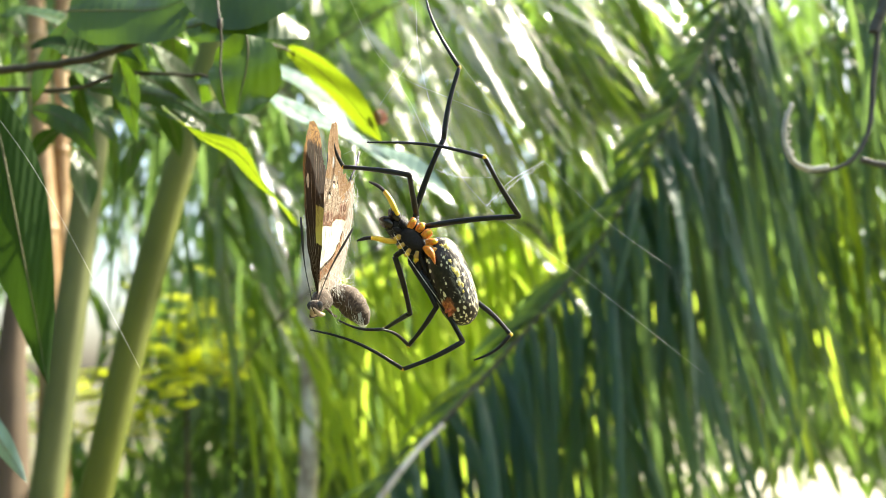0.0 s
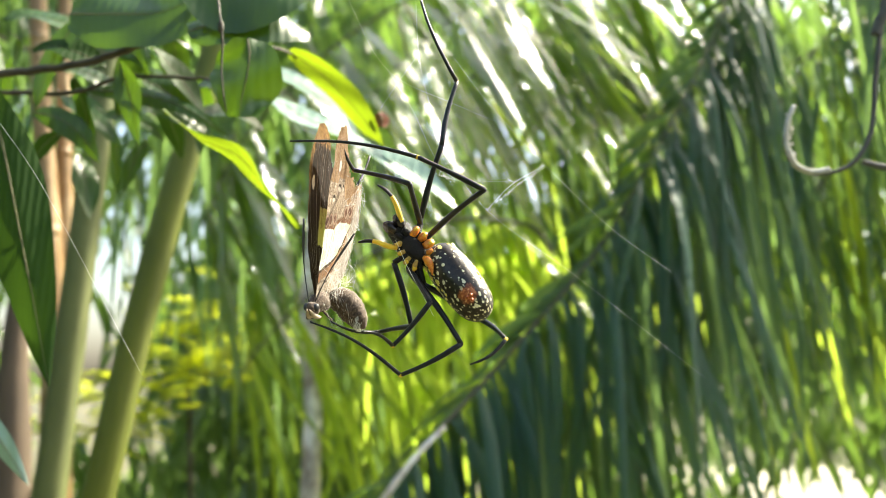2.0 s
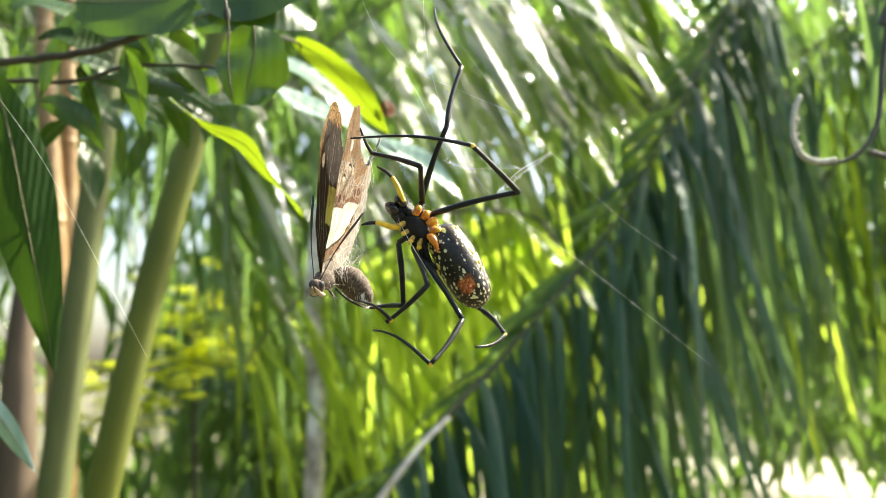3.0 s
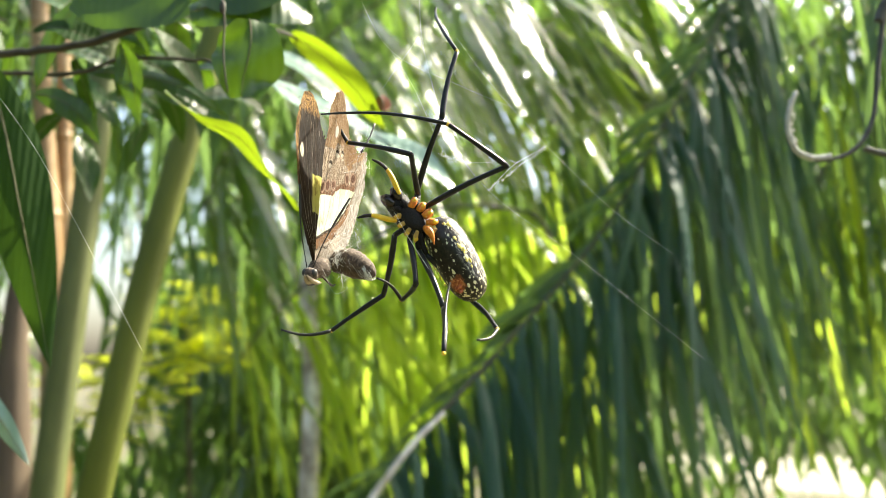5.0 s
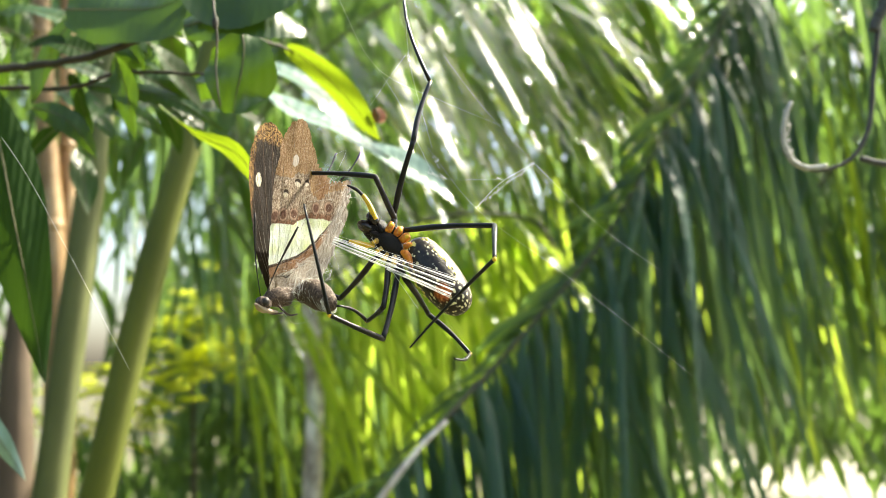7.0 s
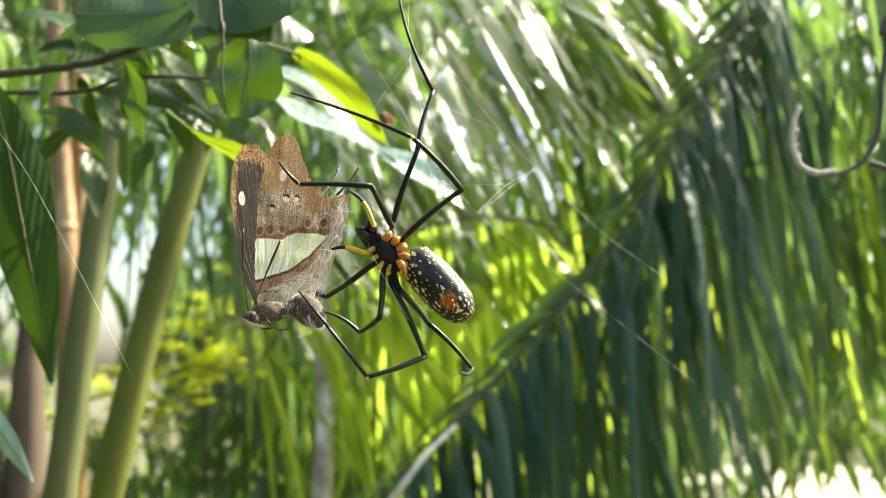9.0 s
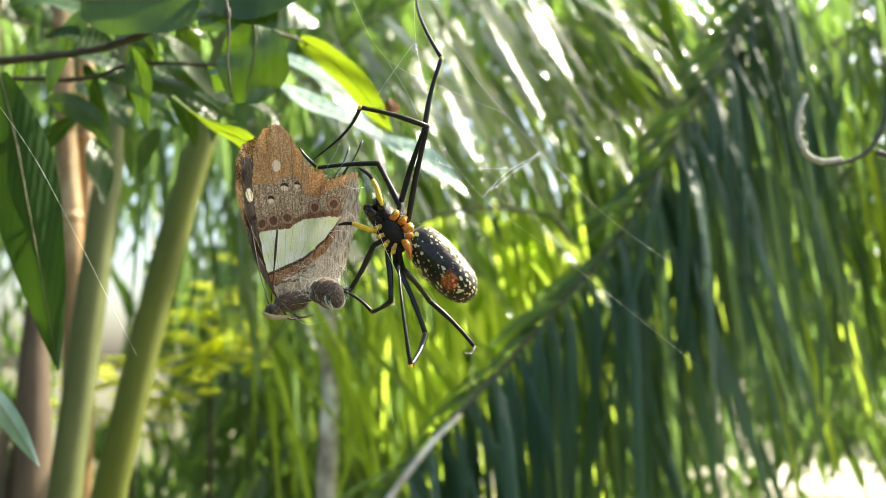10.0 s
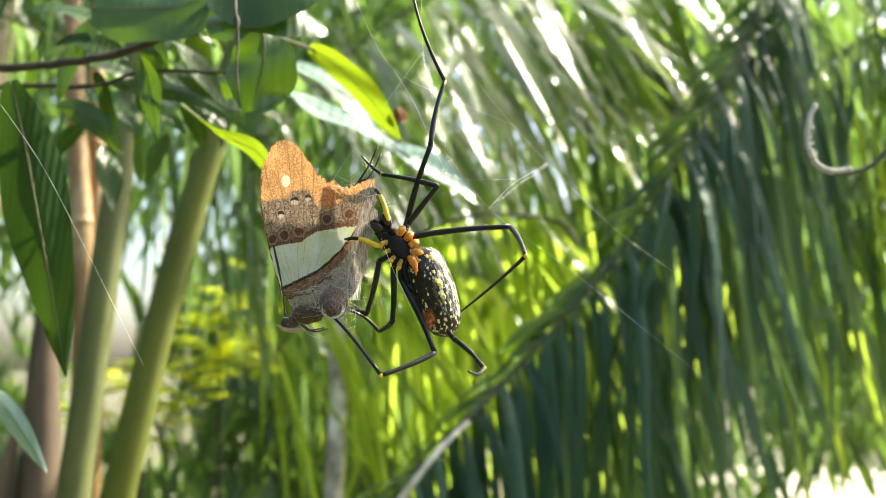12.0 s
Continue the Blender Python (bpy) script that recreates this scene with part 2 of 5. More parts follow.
    sheen_lines = ease(noise_tex(nt, 1100, 4, lines.outputs[0], 0.6), 0.50, 9.0)
    col = mix(nt, calc(nt, "MULTIPLY", ease(sep.outputs["Z"], 0.0046, 700.0), calc(nt, "MULTIPLY", sheen_lines, 0.7)), col, (0.46, 0.43, 0.33))
    near = nt.nodes.new("ShaderNodeVectorMath")
    near.operation = "DISTANCE"
    nt.links.new(v, near.inputs[0])
    near.inputs[1].default_value = (0.0225, -0.0060, 0.0004)
    patch = calc(nt, "SUBTRACT", 0.0050, calc(nt, "ADD", near.outputs["Value"], calc(nt, "MULTIPLY", noise_tex(nt, 600, 4, v), 0.0034)))
    patch = calc(nt, "MINIMUM", calc(nt, "MAXIMUM", calc(nt, "MULTIPLY", patch, 700.0), 0.0), 1.0)
    col = mix(nt, patch, col, ramp(nt, noise_tex(nt, 1300, 3, v), [(0.3, (0.14, 0.030, 0.010)), (0.55, (0.42, 0.12, 0.035)), (0.75, (0.75, 0.36, 0.14))]))
    nt.links.new(col, bsdf.inputs["Base Color"])
    bsdf.inputs["Roughness"].default_value = 0.34
    bsdf.inputs["Coat Weight"].default_value, bsdf.inputs["Coat Roughness"].default_value = 0.35, 0.14
    bsdf.inputs["Specular IOR Level"].default_value = 0.18
    bump(nt, bsdf, calc(nt, "ADD", noise_tex(nt, 1500, 3, v), calc(nt, "MULTIPLY", noise_tex(nt, 280, 2, v), 1.5)), 0.35, 0.0003)
    return m


ABDOMEN = abdomen_material()
HAIR = solid("silver_hair", [(0.3, (0.30, 0.29, 0.25)), (0.7, (0.62, 0.60, 0.54))], 0.5, 900)
FANG = solid("fang_black", [(0.3, (0.006, 0.004, 0.004)), (0.75, (0.022, 0.014, 0.012))], 0.20, 900, bump_depth=0.0002)
OCHRE = solid("coxa_ochre", [(0.3, (0.30, 0.15, 0.02)), (0.7, (0.66, 0.44, 0.10))], 0.45, 900, bump_by=0.5, bump_depth=0.0003)


def wing_material(name, under):
    """Scaled wing membrane; the pale band, the eye spots and the veins follow the wing's own axes (x along the body, z to the apex, millimetres)."""
    m, nt, bsdf, out = nodes_of(name)
    v = coords(nt, "Object", (1000, 1000, 1000))
    sep = nt.nodes.new("ShaderNodeSeparateXYZ")
    nt.links.new(v, sep.inputs[0])
    x, z = sep.outputs["X"], sep.outputs["Z"]
    rag = calc(nt, "MULTIPLY", calc(nt, "SUBTRACT", noise_tex(nt, 0.45, 4, v), 0.5), 3.2)
    fray = calc(nt, "MULTIPLY", calc(nt, "SUBTRACT", noise_tex(nt, 0.9, 5, v, 0.7), 0.5), 6.0)

    def step(value, edge, soft=2.5):
        return calc(nt, "MINIMUM", calc(nt, "MAXIMUM", calc(nt, "MULTIPLY", calc(nt, "SUBTRACT", value, edge), soft), 0.0), 1.0)

    def less(a):
        return calc(nt, "SUBTRACT", 1.0, a)

    def height_at(stops):
        """The height over the body that a marking's border has along x."""
        u = calc(nt, "MULTIPLY_ADD", x, 1 / 40, 0.25)
        return calc(nt, "MULTIPLY", ramp(nt, u, [((sx + 10) / 40, (sz / 60,) * 3) for sx, sz in stops]), 60.0)

    def over(border, shake, by=0.5):
        return calc(nt, "SUBTRACT", calc(nt, "MULTIPLY_ADD", shake, by, z), border)

    top = over(height_at([(-8, 24.2), (-4.6, 24.4), (3, 25.2), (9.3, 29.0), (20, 30.1), (27, 32)]), rag, 0.7)
    low = over(height_at([(-6, 10.0), (-0.2, 12.3), (9.3, 16.8), (15.6, 22.3), (20.1, 27.9), (25, 36)]), rag, 0.4)
    gold = over(height_at([(-9, 38.6), (-1.4, 39.2), (1.1, 41.6), (6.2, 42.0), (8.7, 36.8), (12.5, 35.2), (18, 39), (28, 43)]), fray, 0.55)
    band = calc(nt, "MULTIPLY", less(step(top, 0.0)), step(low, 0.0))
    stripe = calc(nt, "MULTIPLY", less(step(low, 0.0)), step(low, -4.2))
    line = calc(nt, "MULTIPLY", step(top, 0.0), less(step(top, 1.6, 1.0)))
    dusk = step(top, 0.0)
    apex = step(gold, 0.0, 1.5)
    grain = noise_tex(nt, 1.5, 6, v, 0.75)
    speck = noise_tex(nt, 1.7, 6, v, 0.85)
    fur = noise_tex(nt, 1.1, 6, coords(nt, "Object", (1900, 1000, 240)), 0.7)
    if under:
        base = ramp(nt, grain, [(0.34, (0.15, 0.10, 0.07)), (0.50, (0.54, 0.46, 0.38)), (0.70, (0.78, 0.73, 0.66))])
        base = mix(nt, stripe, base, ramp(nt, fur, [(0.35, (0.16, 0.075, 0.035)), (0.65, (0.36, 0.20, 0.11))]))
        base = mix(nt, dusk, base, ramp(nt, grain, [(0.36, (0.11, 0.064, 0.038)), (0.49, (0.33, 0.245, 0.175)), (0.64, (0.64, 0.545, 0.44))]))
        base = mix(nt, calc(nt, "MULTIPLY", line, 0.85), base, ramp(nt, grain, [(0.35, (0.10, 0.035, 0.015)), (0.7, (0.26, 0.11, 0.05))]))
        base = mix(nt, apex, base, ramp(nt, speck, [(0.36, (0.09, 0.042, 0.020)), (0.48, (0.36, 0.22, 0.12)), (0.56, (0.50, 0.36, 0.23)), (0.66, (0.82, 0.68, 0.50))]))
        base = mix(nt, band, base, ramp(nt, noise_tex(nt, 0.16, 2, v), [(0.35, (0.68, 0.76, 0.44)), (0.65, (0.80, 0.86, 0.82))]))
        edge = calc(nt, "MULTIPLY", step(low, -0.7, 4.0), less(step(low, 0.35, 4.0)))
        base = mix(nt, calc(nt, "MULTIPLY", edge, 0.9), base, (0.025, 0.012, 0.008))
        squiggle = over(height_at([(-2, 7.6), (4, 9.2), (7, 9.4), (9, 12.6), (13, 14.6), (16, 15)]), rag, 1.0)
        thin = calc(nt, "MULTIPLY", calc(nt, "MULTIPLY", step(squiggle, -0.3, 5.0), less(step(squiggle, 0.3, 5.0))), less(step(x, 13.0)))
        base = mix(nt, calc(nt, "MULTIPLY", thin, 0.85), base, (0.04, 0.02, 0.012))
        silky = calc(nt, "MULTIPLY", step(calc(nt, "SUBTRACT", calc(nt, "MULTIPLY_ADD", rag, 0.8, x), calc(nt, "MULTIPLY", z, 0.30)), 11.0, 0.5), 0.85)
        base = mix(nt, silky, base, ramp(nt, fur, [(0.32, (0.20, 0.165, 0.14)), (0.50, (0.40, 0.36, 0.32)), (0.68, (0.66, 0.62, 0.57))]))
    else:
        base = ramp(nt, fur, [(0.30, (0.004, 0.003, 0.003)), (0.62, (0.018, 0.012, 0.009)), (0.80, (0.12, 0.09, 0.055))])
        base = mix(nt, step(z, 40.0, 0.12), base, ramp(nt, fur, [(0.46, (0.004, 0.003, 0.003)), (0.60, (0.020, 0.015, 0.010)), (0.70, (0.28, 0.21, 0.13))]))
        yellow = calc(nt, "MULTIPLY", calc(nt, "MULTIPLY", less(step(over(height_at([(-8, 32), (28, 33)]), rag), 0.0)), step(over(height_at([(-8, 20), (10, 20), (24, 33)]), rag), 0.0)), step(calc(nt, "MULTIPLY_ADD", rag, 0.4, x), 1.5, 1.0))
        rim = calc(nt, "MAXIMUM", step(calc(nt, "MULTIPLY_ADD", fray, 0.35, calc(nt, "MULTIPLY", x, -1.0)), 6.2, 1.0), step(calc(nt, "MULTIPLY_ADD", fray, 0.8, z), 51.0, 0.6))
        rim = calc(nt, "MULTIPLY", calc(nt, "MULTIPLY", rim, step(speck, 0.44, 7.0)), step(z, 22.0, 0.2))
        base = mix(nt, rim, base, (0.50, 0.29, 0.09))
        base = mix(nt, yellow, base, (0.62, 0.60, 0.16))
    vm = nt.nodes.new("ShaderNodeVectorMath")
    vm.operation = "MULTIPLY"
    nt.links.new(v, vm.inputs[0])
    vm.inputs[1].default_value = (1, 0, 1)

    def spot(sx, sz, r, tall=1.0):
        d = nt.nodes.new("ShaderNodeVectorMath")
        d.operation = "MULTIPLY_ADD"
        nt.links.new(vm.outputs[0], d.inputs[0])
        d.inputs[1].default_value, d.inputs[2].default_value = (1, 0, 1 / tall), (-sx, 0, -sz / tall)
        ln = nt.nodes.new("ShaderNodeVectorMath")
        ln.operation = "LENGTH"
        nt.links.new(d.outputs[0], ln.inputs[0])
        return less(step(calc(nt, "MULTIPLY_ADD", rag, 0.35, ln.outputs["Value"]), r, 3.0))

    if under:
        for sx, sz in ((-5.6, 26.8), (-1.8, 27.9), (3.0, 28.9), (11.9, 32.8), (18.9, 34.3)):
            base = mix(nt, calc(nt, "MULTIPLY", spot(sx, sz, 2.3), 0.55), base, (0.10, 0.055, 0.035))
            base = mix(nt, calc(nt, "MULTIPLY", spot(sx, sz, 1.8), 0.7), base, (0.42, 0.27, 0.19))
            base = mix(nt, calc(nt, "MULTIPLY", spot(sx, sz, 1.2), 0.85), base, (0.09, 0.030, 0.018))
        for sx, sz, r in ((1.8, 38.3, 1.0), (-2.6, 34.0, 0.85), (5.9, 39.2, 0.7)):
            base = mix(nt, spot(sx, sz + 0.9, r * 1.15, 0.7), base, (0.035, 0.022, 0.015))
            base = mix(nt, spot(sx, sz, r, 0.75), base, (0.72, 0.64, 0.52))
        base = mix(nt, spot(-1.0, 45.2, 1.25, 1.3), base, (0.80, 0.76, 0.70))
    else:
        for sx, sz, r in ((-4.6, 38.8, 1.0),):
            base = mix(nt, spot(sx, sz, r, 1.9), base, (0.82, 0.78, 0.60))
    worn = calc(nt, "MULTIPLY", less(band), 0.5 if under else 0.8)
    base = mix(nt, worn, base, ramp(nt, fur, [(0.38, (0.20, 0.14, 0.11)), (0.50, (1.0, 1.0, 1.0))]), "MULTIPLY")
    # veins fan out from the wing root
    fan = calc(nt, "MULTIPLY", calc(nt, "ARCTAN2", calc(nt, "SUBTRACT", x, 6.0), calc(nt, "ADD", z, 8.0)), 15.0)
    rib = calc(nt, "LESS_THAN", calc(nt, "ABSOLUTE", calc(nt, "SUBTRACT", calc(nt, "FRACT", calc(nt, "MULTIPLY_ADD", rag, 0.03, fan)), 0.5)), 0.045)
    base = mix(nt, calc(nt, "MULTIPLY", rib, calc(nt, "MULTIPLY_ADD", dusk, 0.50, 0.03)), base, (0.09, 0.05, 0.03))
    nt.links.new(base, bsdf.inputs["Base Color"])
    bsdf.inputs["Roughness"].default_value = 0.8
    bsdf.inputs["Specular IOR Level"].default_value = 0.2
    bump(nt, bsdf, calc(nt, "ADD", grain, fur), 0.9, 0.0007)
    tr = nt.nodes.new("ShaderNodeBsdfTranslucent")
    warm = mix(nt, mix(nt, apex, (0.12, 0.12, 0.12), (0.55, 0.55, 0.55)), base, mix(nt, 0.6, (1.0, 0.54, 0.15), base, "MULTIPLY"))
    nt.links.new(warm if under else mix(nt, 0.25, base, (0.60, 0.26, 0.04)), tr.inputs["Color"])
    ms = nt.nodes.new("ShaderNodeMixShader")
    ms.inputs[0].default_value = 0.14
    if under:
        nt.links.new(calc(nt, "ADD", 0.24, calc(nt, "MULTIPLY", apex, 0.32)), ms.inputs[0])
    nt.links.new(bsdf.outputs[0], ms.inputs[1])
    nt.links.new(tr.outputs[0], ms.inputs[2])
    nt.links.new(ms.outputs[0], out.inputs["Surface"])
    return m


WING_UNDER, WING_UPPER = wing_material("wing_underside", True), wing_material("wing_upperside", False)


# ================= mesh helpers =================
def part(name, bm, material, parent=None, label="", smooth=True):
    """Links a bmesh as one mesh object, under a thing or a part if one is given."""
    me = bpy.data.meshes.new(name)
    bm.to_mesh(me)
    bm.free()
    for m in material if isinstance(material, (list, tuple)) else [material]:
        me.materials.append(m)
    if smooth:
        me.polygons.foreach_set("use_smooth", [True] * len(me.polygons))
    ob = new(name, me)
    if parent is not None:
        ob.parent = parent
    if label:
        ob["label"] = label
    return ob


def glide(points, n):
    """n points on a smooth curve through the points given, however unevenly they are spaced."""
    pts = [Vector(p) for p in points]
    if len(pts) == 2:
        return [pts[0].lerp(pts[1], i / (n - 1)) for i in range(n)]
    ext = [2 * pts[0] - pts[1]] + pts + [2 * pts[-1] - pts[-2]]
    knots = [0.0]
    for p, q in zip(ext, ext[1:]):
        knots.append(knots[-1] + max(1e-9, (q - p).length) ** 0.5)
    res = []
    for i in range(n):
        u = knots[1] + (knots[-2] - knots[1]) * i / (n - 1)
        k = 1
        while k < len(ext) - 3 and u > knots[k + 1]:
            k += 1
        k0, k1, k2, k3 = knots[k - 1:k + 3]
        p0, p1, p2, p3 = ext[k - 1:k + 3]
        a1 = p0.lerp(p1, (u - k0) / (k1 - k0))
        a2 = p1.lerp(p2, (u - k1) / (k2 - k1))
        a3 = p2.lerp(p3, (u - k2) / (k3 - k2))
        b1 = a1.lerp(a2, (u - k0) / (k2 - k0))
        b2 = a2.lerp(a3, (u - k1) / (k3 - k1))
        res.append(b1.lerp(b2, (u - k1) / (k2 - k1)))
    return res


def tube(bm, pts, radii, sides=10, squash=1.0, caps=True):
    """A round limb along pts, with a radius for each point."""
    up = Vector((0.123, 0.31, 0.94)).normalized()
    rings = []
    for i, p in enumerate(pts):
        d = (pts[min(i + 1, len(pts) - 1)] - pts[max(i - 1, 0)]).normalized()
        s = d.cross(up)
        if s.length < 0.05:
            s = d.cross(Vector((1, 0, 0)))
        s.normalize()
        u = s.cross(d)
        up = u
        r = radii[i]
        rings.append([bm.verts.new(p + (s * math.cos(a) + u * math.sin(a) * squash) * r) for a in (2 * math.pi * k / sides for k in range(sides))])
    for a, b in zip(rings, rings[1:]):
        for k in range(sides):
            bm.faces.new((a[k], a[(k + 1) % sides], b[(k + 1) % sides], b[k]))
    if caps:
        bm.faces.new(rings[0][::-1])
        bm.faces.new(rings[-1])
    return bm


def taper(n, *stops):
    """n radii that run through the stops evenly."""
    return [float(np.interp(i / (n - 1), np.linspace(0, 1, len(stops)), stops)) for i in range(n)]


def blob(bm, centre, size, turn=None, seg=14, rough=0.0, seed=0):
    """An ellipsoid, a little uneven if rough is given."""
    m = Matrix.LocRotScale(Vector(centre), turn, Vector(size))
    made = bmesh.ops.create_uvsphere(bm, u_segments=seg, v_segments=max(6, seg * 2 // 3), radius=1.0, matrix=m)
    if rough:
        for v in made["verts"]:
            k = noise.noise((v.co - Vector(centre)) / max(size) * 2.2 + Vector((seed, 0, 0)))
            v.co = Vector(centre) + (v.co - Vector(centre)) * (1 + rough * k)
    return bm


def blade(bm, pts, width, side, fold=0.25, cross=5, shape=None, wave=0.0, seed=0.0, twist=0.0):
    """A leaf along pts: width at its widest, side is its first sideways direction, fold lifts the halves into a V."""
    n = len(pts)
    shape = shape or (lambda s: math.sin(math.pi * min(1, max(0, s)) ** 0.75) ** 0.8)
    grid = []
    sd = Vector(side).normalized()
    for i, p in enumerate(pts):
        d = (pts[min(i + 1, n - 1)] - pts[max(i - 1, 0)]).normalized()
        sd = (sd - d * sd.dot(d)).normalized()
        if twist:
            sd = (Matrix.Rotation(twist / n, 3, d) @ sd).normalized()
        nm = sd.cross(d)
        s = i / (n - 1)
        w = width * 0.5 * max(0.015, shape(s))
        row = []
        for k in range(cross):
            c = 2 * k / (cross - 1) - 1
            lift = abs(c) * w * fold + wave * width * abs(c) * math.sin(9 * s + seed + 2.1 * c)
            edge = 1 + 0.5 * wave * math.sin(14 * s + 3 * seed + c)
            row.append(bm.verts.new(p + sd * (c * w * edge) + nm * lift))
        grid.append(row)
    for a, b in zip(grid, grid[1:]):
        for k in range(cross - 1):
            bm.faces.new((a[k], a[k + 1], b[k + 1], b[k]))
    return bm


def base_empty(name, at=(0, 0, 0)):
    e = new(name)
    e.empty_display_size = 0.01
    e.location = at
    return e


# ================= ground =================
bm = bmesh.new()
ring = [0.0, 2.0, 4.0, 6.0, 8.0, 10.0, 13.0, 17.0, 25.0, 45.0, 120.0, 500.0, 2500.0]
rows_v = []
for r in ring:
    rows_v.append([bm.verts.new((r * math.cos(a), 3 + r * math.sin(a), 0.10 * noise.noise((r * math.cos(a) * 0.6, r * math.sin(a) * 0.6, 0)) * (r < 30))) for a in (2 * math.pi * k / 40 for k in range(40))] if r else [bm.verts.new((0, 3, 0))])
for k in range(40):
    bm.faces.new((rows_v[0][0], rows_v[1][k], rows_v[1][(k + 1) % 40]))
for a, b in zip(rows_v[1:], rows_v[2:]):
    for k in range(40):
        bm.faces.new((a[k], b[k], b[(k + 1) % 40], a[(k + 1) % 40]))
tagged(part("ground", bm, SOIL), "dark leaf litter with a pale sandy clearing beyond", "ground", kind="structure")


# ================= far foliage =================
def foliage_band(name, count, y0, y1, x0, x1, z0, z1, size, label, seed, hang=0.6, gap=0.42, mat=FROND_FAR, clear=None):
    """Leaf blades in clumps with gaps between them, as one mass of leaves."""
    rnd = random.Random(seed)
    verts, faces = [], []
    made = 0
    while made < count:
        c = Vector((rnd.uniform(x0, x1), rnd.uniform(y0, y1), rnd.uniform(z0, z1)))
        if noise.noise(Vector((c.x * 0.55 + seed, c.y * 0.2, c.z * 0.55))) < gap - 0.5:
            continue
        if clear and clear[0] < c.x < clear[1] and clear[2] < c.z < clear[3]:
            continue
        az = rnd.uniform(0, 2 * math.pi)
        for _ in range(rnd.randint(5, 9)):
            p = c + Vector((rnd.gauss(0, 0.22), rnd.gauss(0, 0.22), rnd.gauss(0, 0.16))) * size * 2
            a = az + rnd.gauss(0, 0.7)
            d = Vector((math.cos(a), math.sin(a), 0)) * (1 - hang) + Vector((rnd.gauss(0, 0.15), 0, -1)) * hang
            d = d.normalized()
            s = d.cross(Vector((rnd.gauss(0, 1), rnd.gauss(0, 1), rnd.gauss(0, 0.5)))).normalized()
            ln, w = size * rnd.uniform(0.6, 1.4), size * rnd.uniform(0.05, 0.10)
            sag = Vector((0, 0, -0.18 * ln))
            k = len(verts)
            verts += [p, p + d * ln * 0.45 + s * w, p + d * ln * 0.45 - s * w, p + d * ln + sag]
            faces += [(k, k + 1, k + 3), (k, k + 3, k + 2)]
            made += 1
    me = bpy.data.meshes.new(name)
    me.from_pydata(verts, [], faces)
    me.materials.append(mat)
    return tagged(new(name, me), label, "foliage", kind="stuff")


foliage_band("far_foliage", 10600, 7.0, 11.0, -8.0, 2.1, 0.0, 6.2, 0.50, "mass of dark green tropical leaves with bright sky gaps", 3, gap=0.44, clear=(-4.6, -2.5, 1.1, 3.3))
foliage_band("far_foliage", 2000, 8.0, 11.0, 2.2, 8.0, 1.9, 5.8, 0.55, "thin screen of green leaves beyond the clearing", 5, gap=0.50)
foliage_band("far_foliage", 5200, 5.0, 6.4, -4.2, -0.2, 0.3, 4.2, 0.32, "dim green undergrowth leaves behind the canes", 11, gap=0.48, clear=(-2.9, -1.5, 1.2, 2.7))
foliage_band("far_foliage", 2200, 4.2, 5.6, -0.1, 2.2, 1.3, 3.6, 0.34, "dim green leaves behind the hanging frond", 17, gap=0.47)
foliage_band("low_foliage", 700, 2.35, 2.9, -0.9, 0.5, 0.30, 0.90, 0.22, "low sunlit undergrowth of narrow green leaves", 37, hang=0.15, gap=0.40, mat=LIT_FROND)
foliage_band("far_foliage", 1300, 4.5, 5.1, -0.4, 1.1, 1.8, 3.6, 0.30, "deep green leaves behind the slanting fronds", 47, gap=0.46)
foliage_band("far_foliage", 900, 6.0, 7.0, 1.7, 3.6, 1.08, 2.4, 0.30, "dim leaves beyond the clearing's edge", 53, gap=0.42)
foliage_band("low_foliage", 800, 3.9, 4.7, -2.0, -0.3, 0.3, 1.45, 0.26, "blue-green undergrowth in patchy sun", 43, hang=0.45, gap=0.45)
# Two leaf masses added out of view to hold back sky light.
foliage_band("surrounding_foliage", 6500, -6.5, -2.6, -6.5, 6.5, 0.0, 3.2, 0.6, "unseen wall of leaves added to cut sky light from behind", 23, gap=0.45)
foliage_band("surrounding_foliage", 4500, -1.6, 4.0, -5.5, -2.3, 0.0, 5.2, 0.6, "unseen leaves added at the side to cut sky light", 29, gap=0.36)


# ================= palms =================
def leaflet_mesh(k, start, bend, twist, mat=None, size=1.0, fold=0.35):
    """One leaflet, a metre long unless size is given: leaves along +x at a slope (degrees) and bends down under its weight."""
    rnd = random.Random(100 + k)
    start = radians(start + rnd.uniform(-9, 9))
    bend *= rnd.uniform(0.8, 1.25)
    p, pts, n = Vector((0, 0, 0)), [], 12
    for i in range(n):
        s = i / (n - 1)
        pts.append(p.copy())
        a = start - (math.pi / 2 + start) * (1 - math.exp(-bend * s))
        p += Vector((math.cos(a), rnd.uniform(-0.02, 0.02), math.sin(a))) * size / (n - 1)
    bm = bmesh.new()
    blade(bm, pts, 0.047, (0, 1, 0), fold=fold, cross=3, shape=lambda s: min(1, 0.45 + 4 * s) * (1 - s ** 2.6) ** 0.8, twist=rnd.uniform(-twist, twist))
    me = bpy.data.meshes.new("leaflet")
    bm.to_mesh(me)
    bm.free()
    me.materials.append(mat or FROND)
    me.polygons.foreach_set("use_smooth", [True] * len(me.polygons))
    return me


HANGING_SHADE = [leaflet_mesh(40 + k, -45, 8.0, 1.0, SHADE_FROND) for k in range(8)]
HANGING_LIT = [leaflet_mesh(60 + k, -64, 1.0, 1.2, LIT_FROND) for k in range(8)]
STEEP_SHADE = [leaflet_mesh(200 + k, -76, 0.6, 0.9, SHADE_FROND) for k in range(8)]
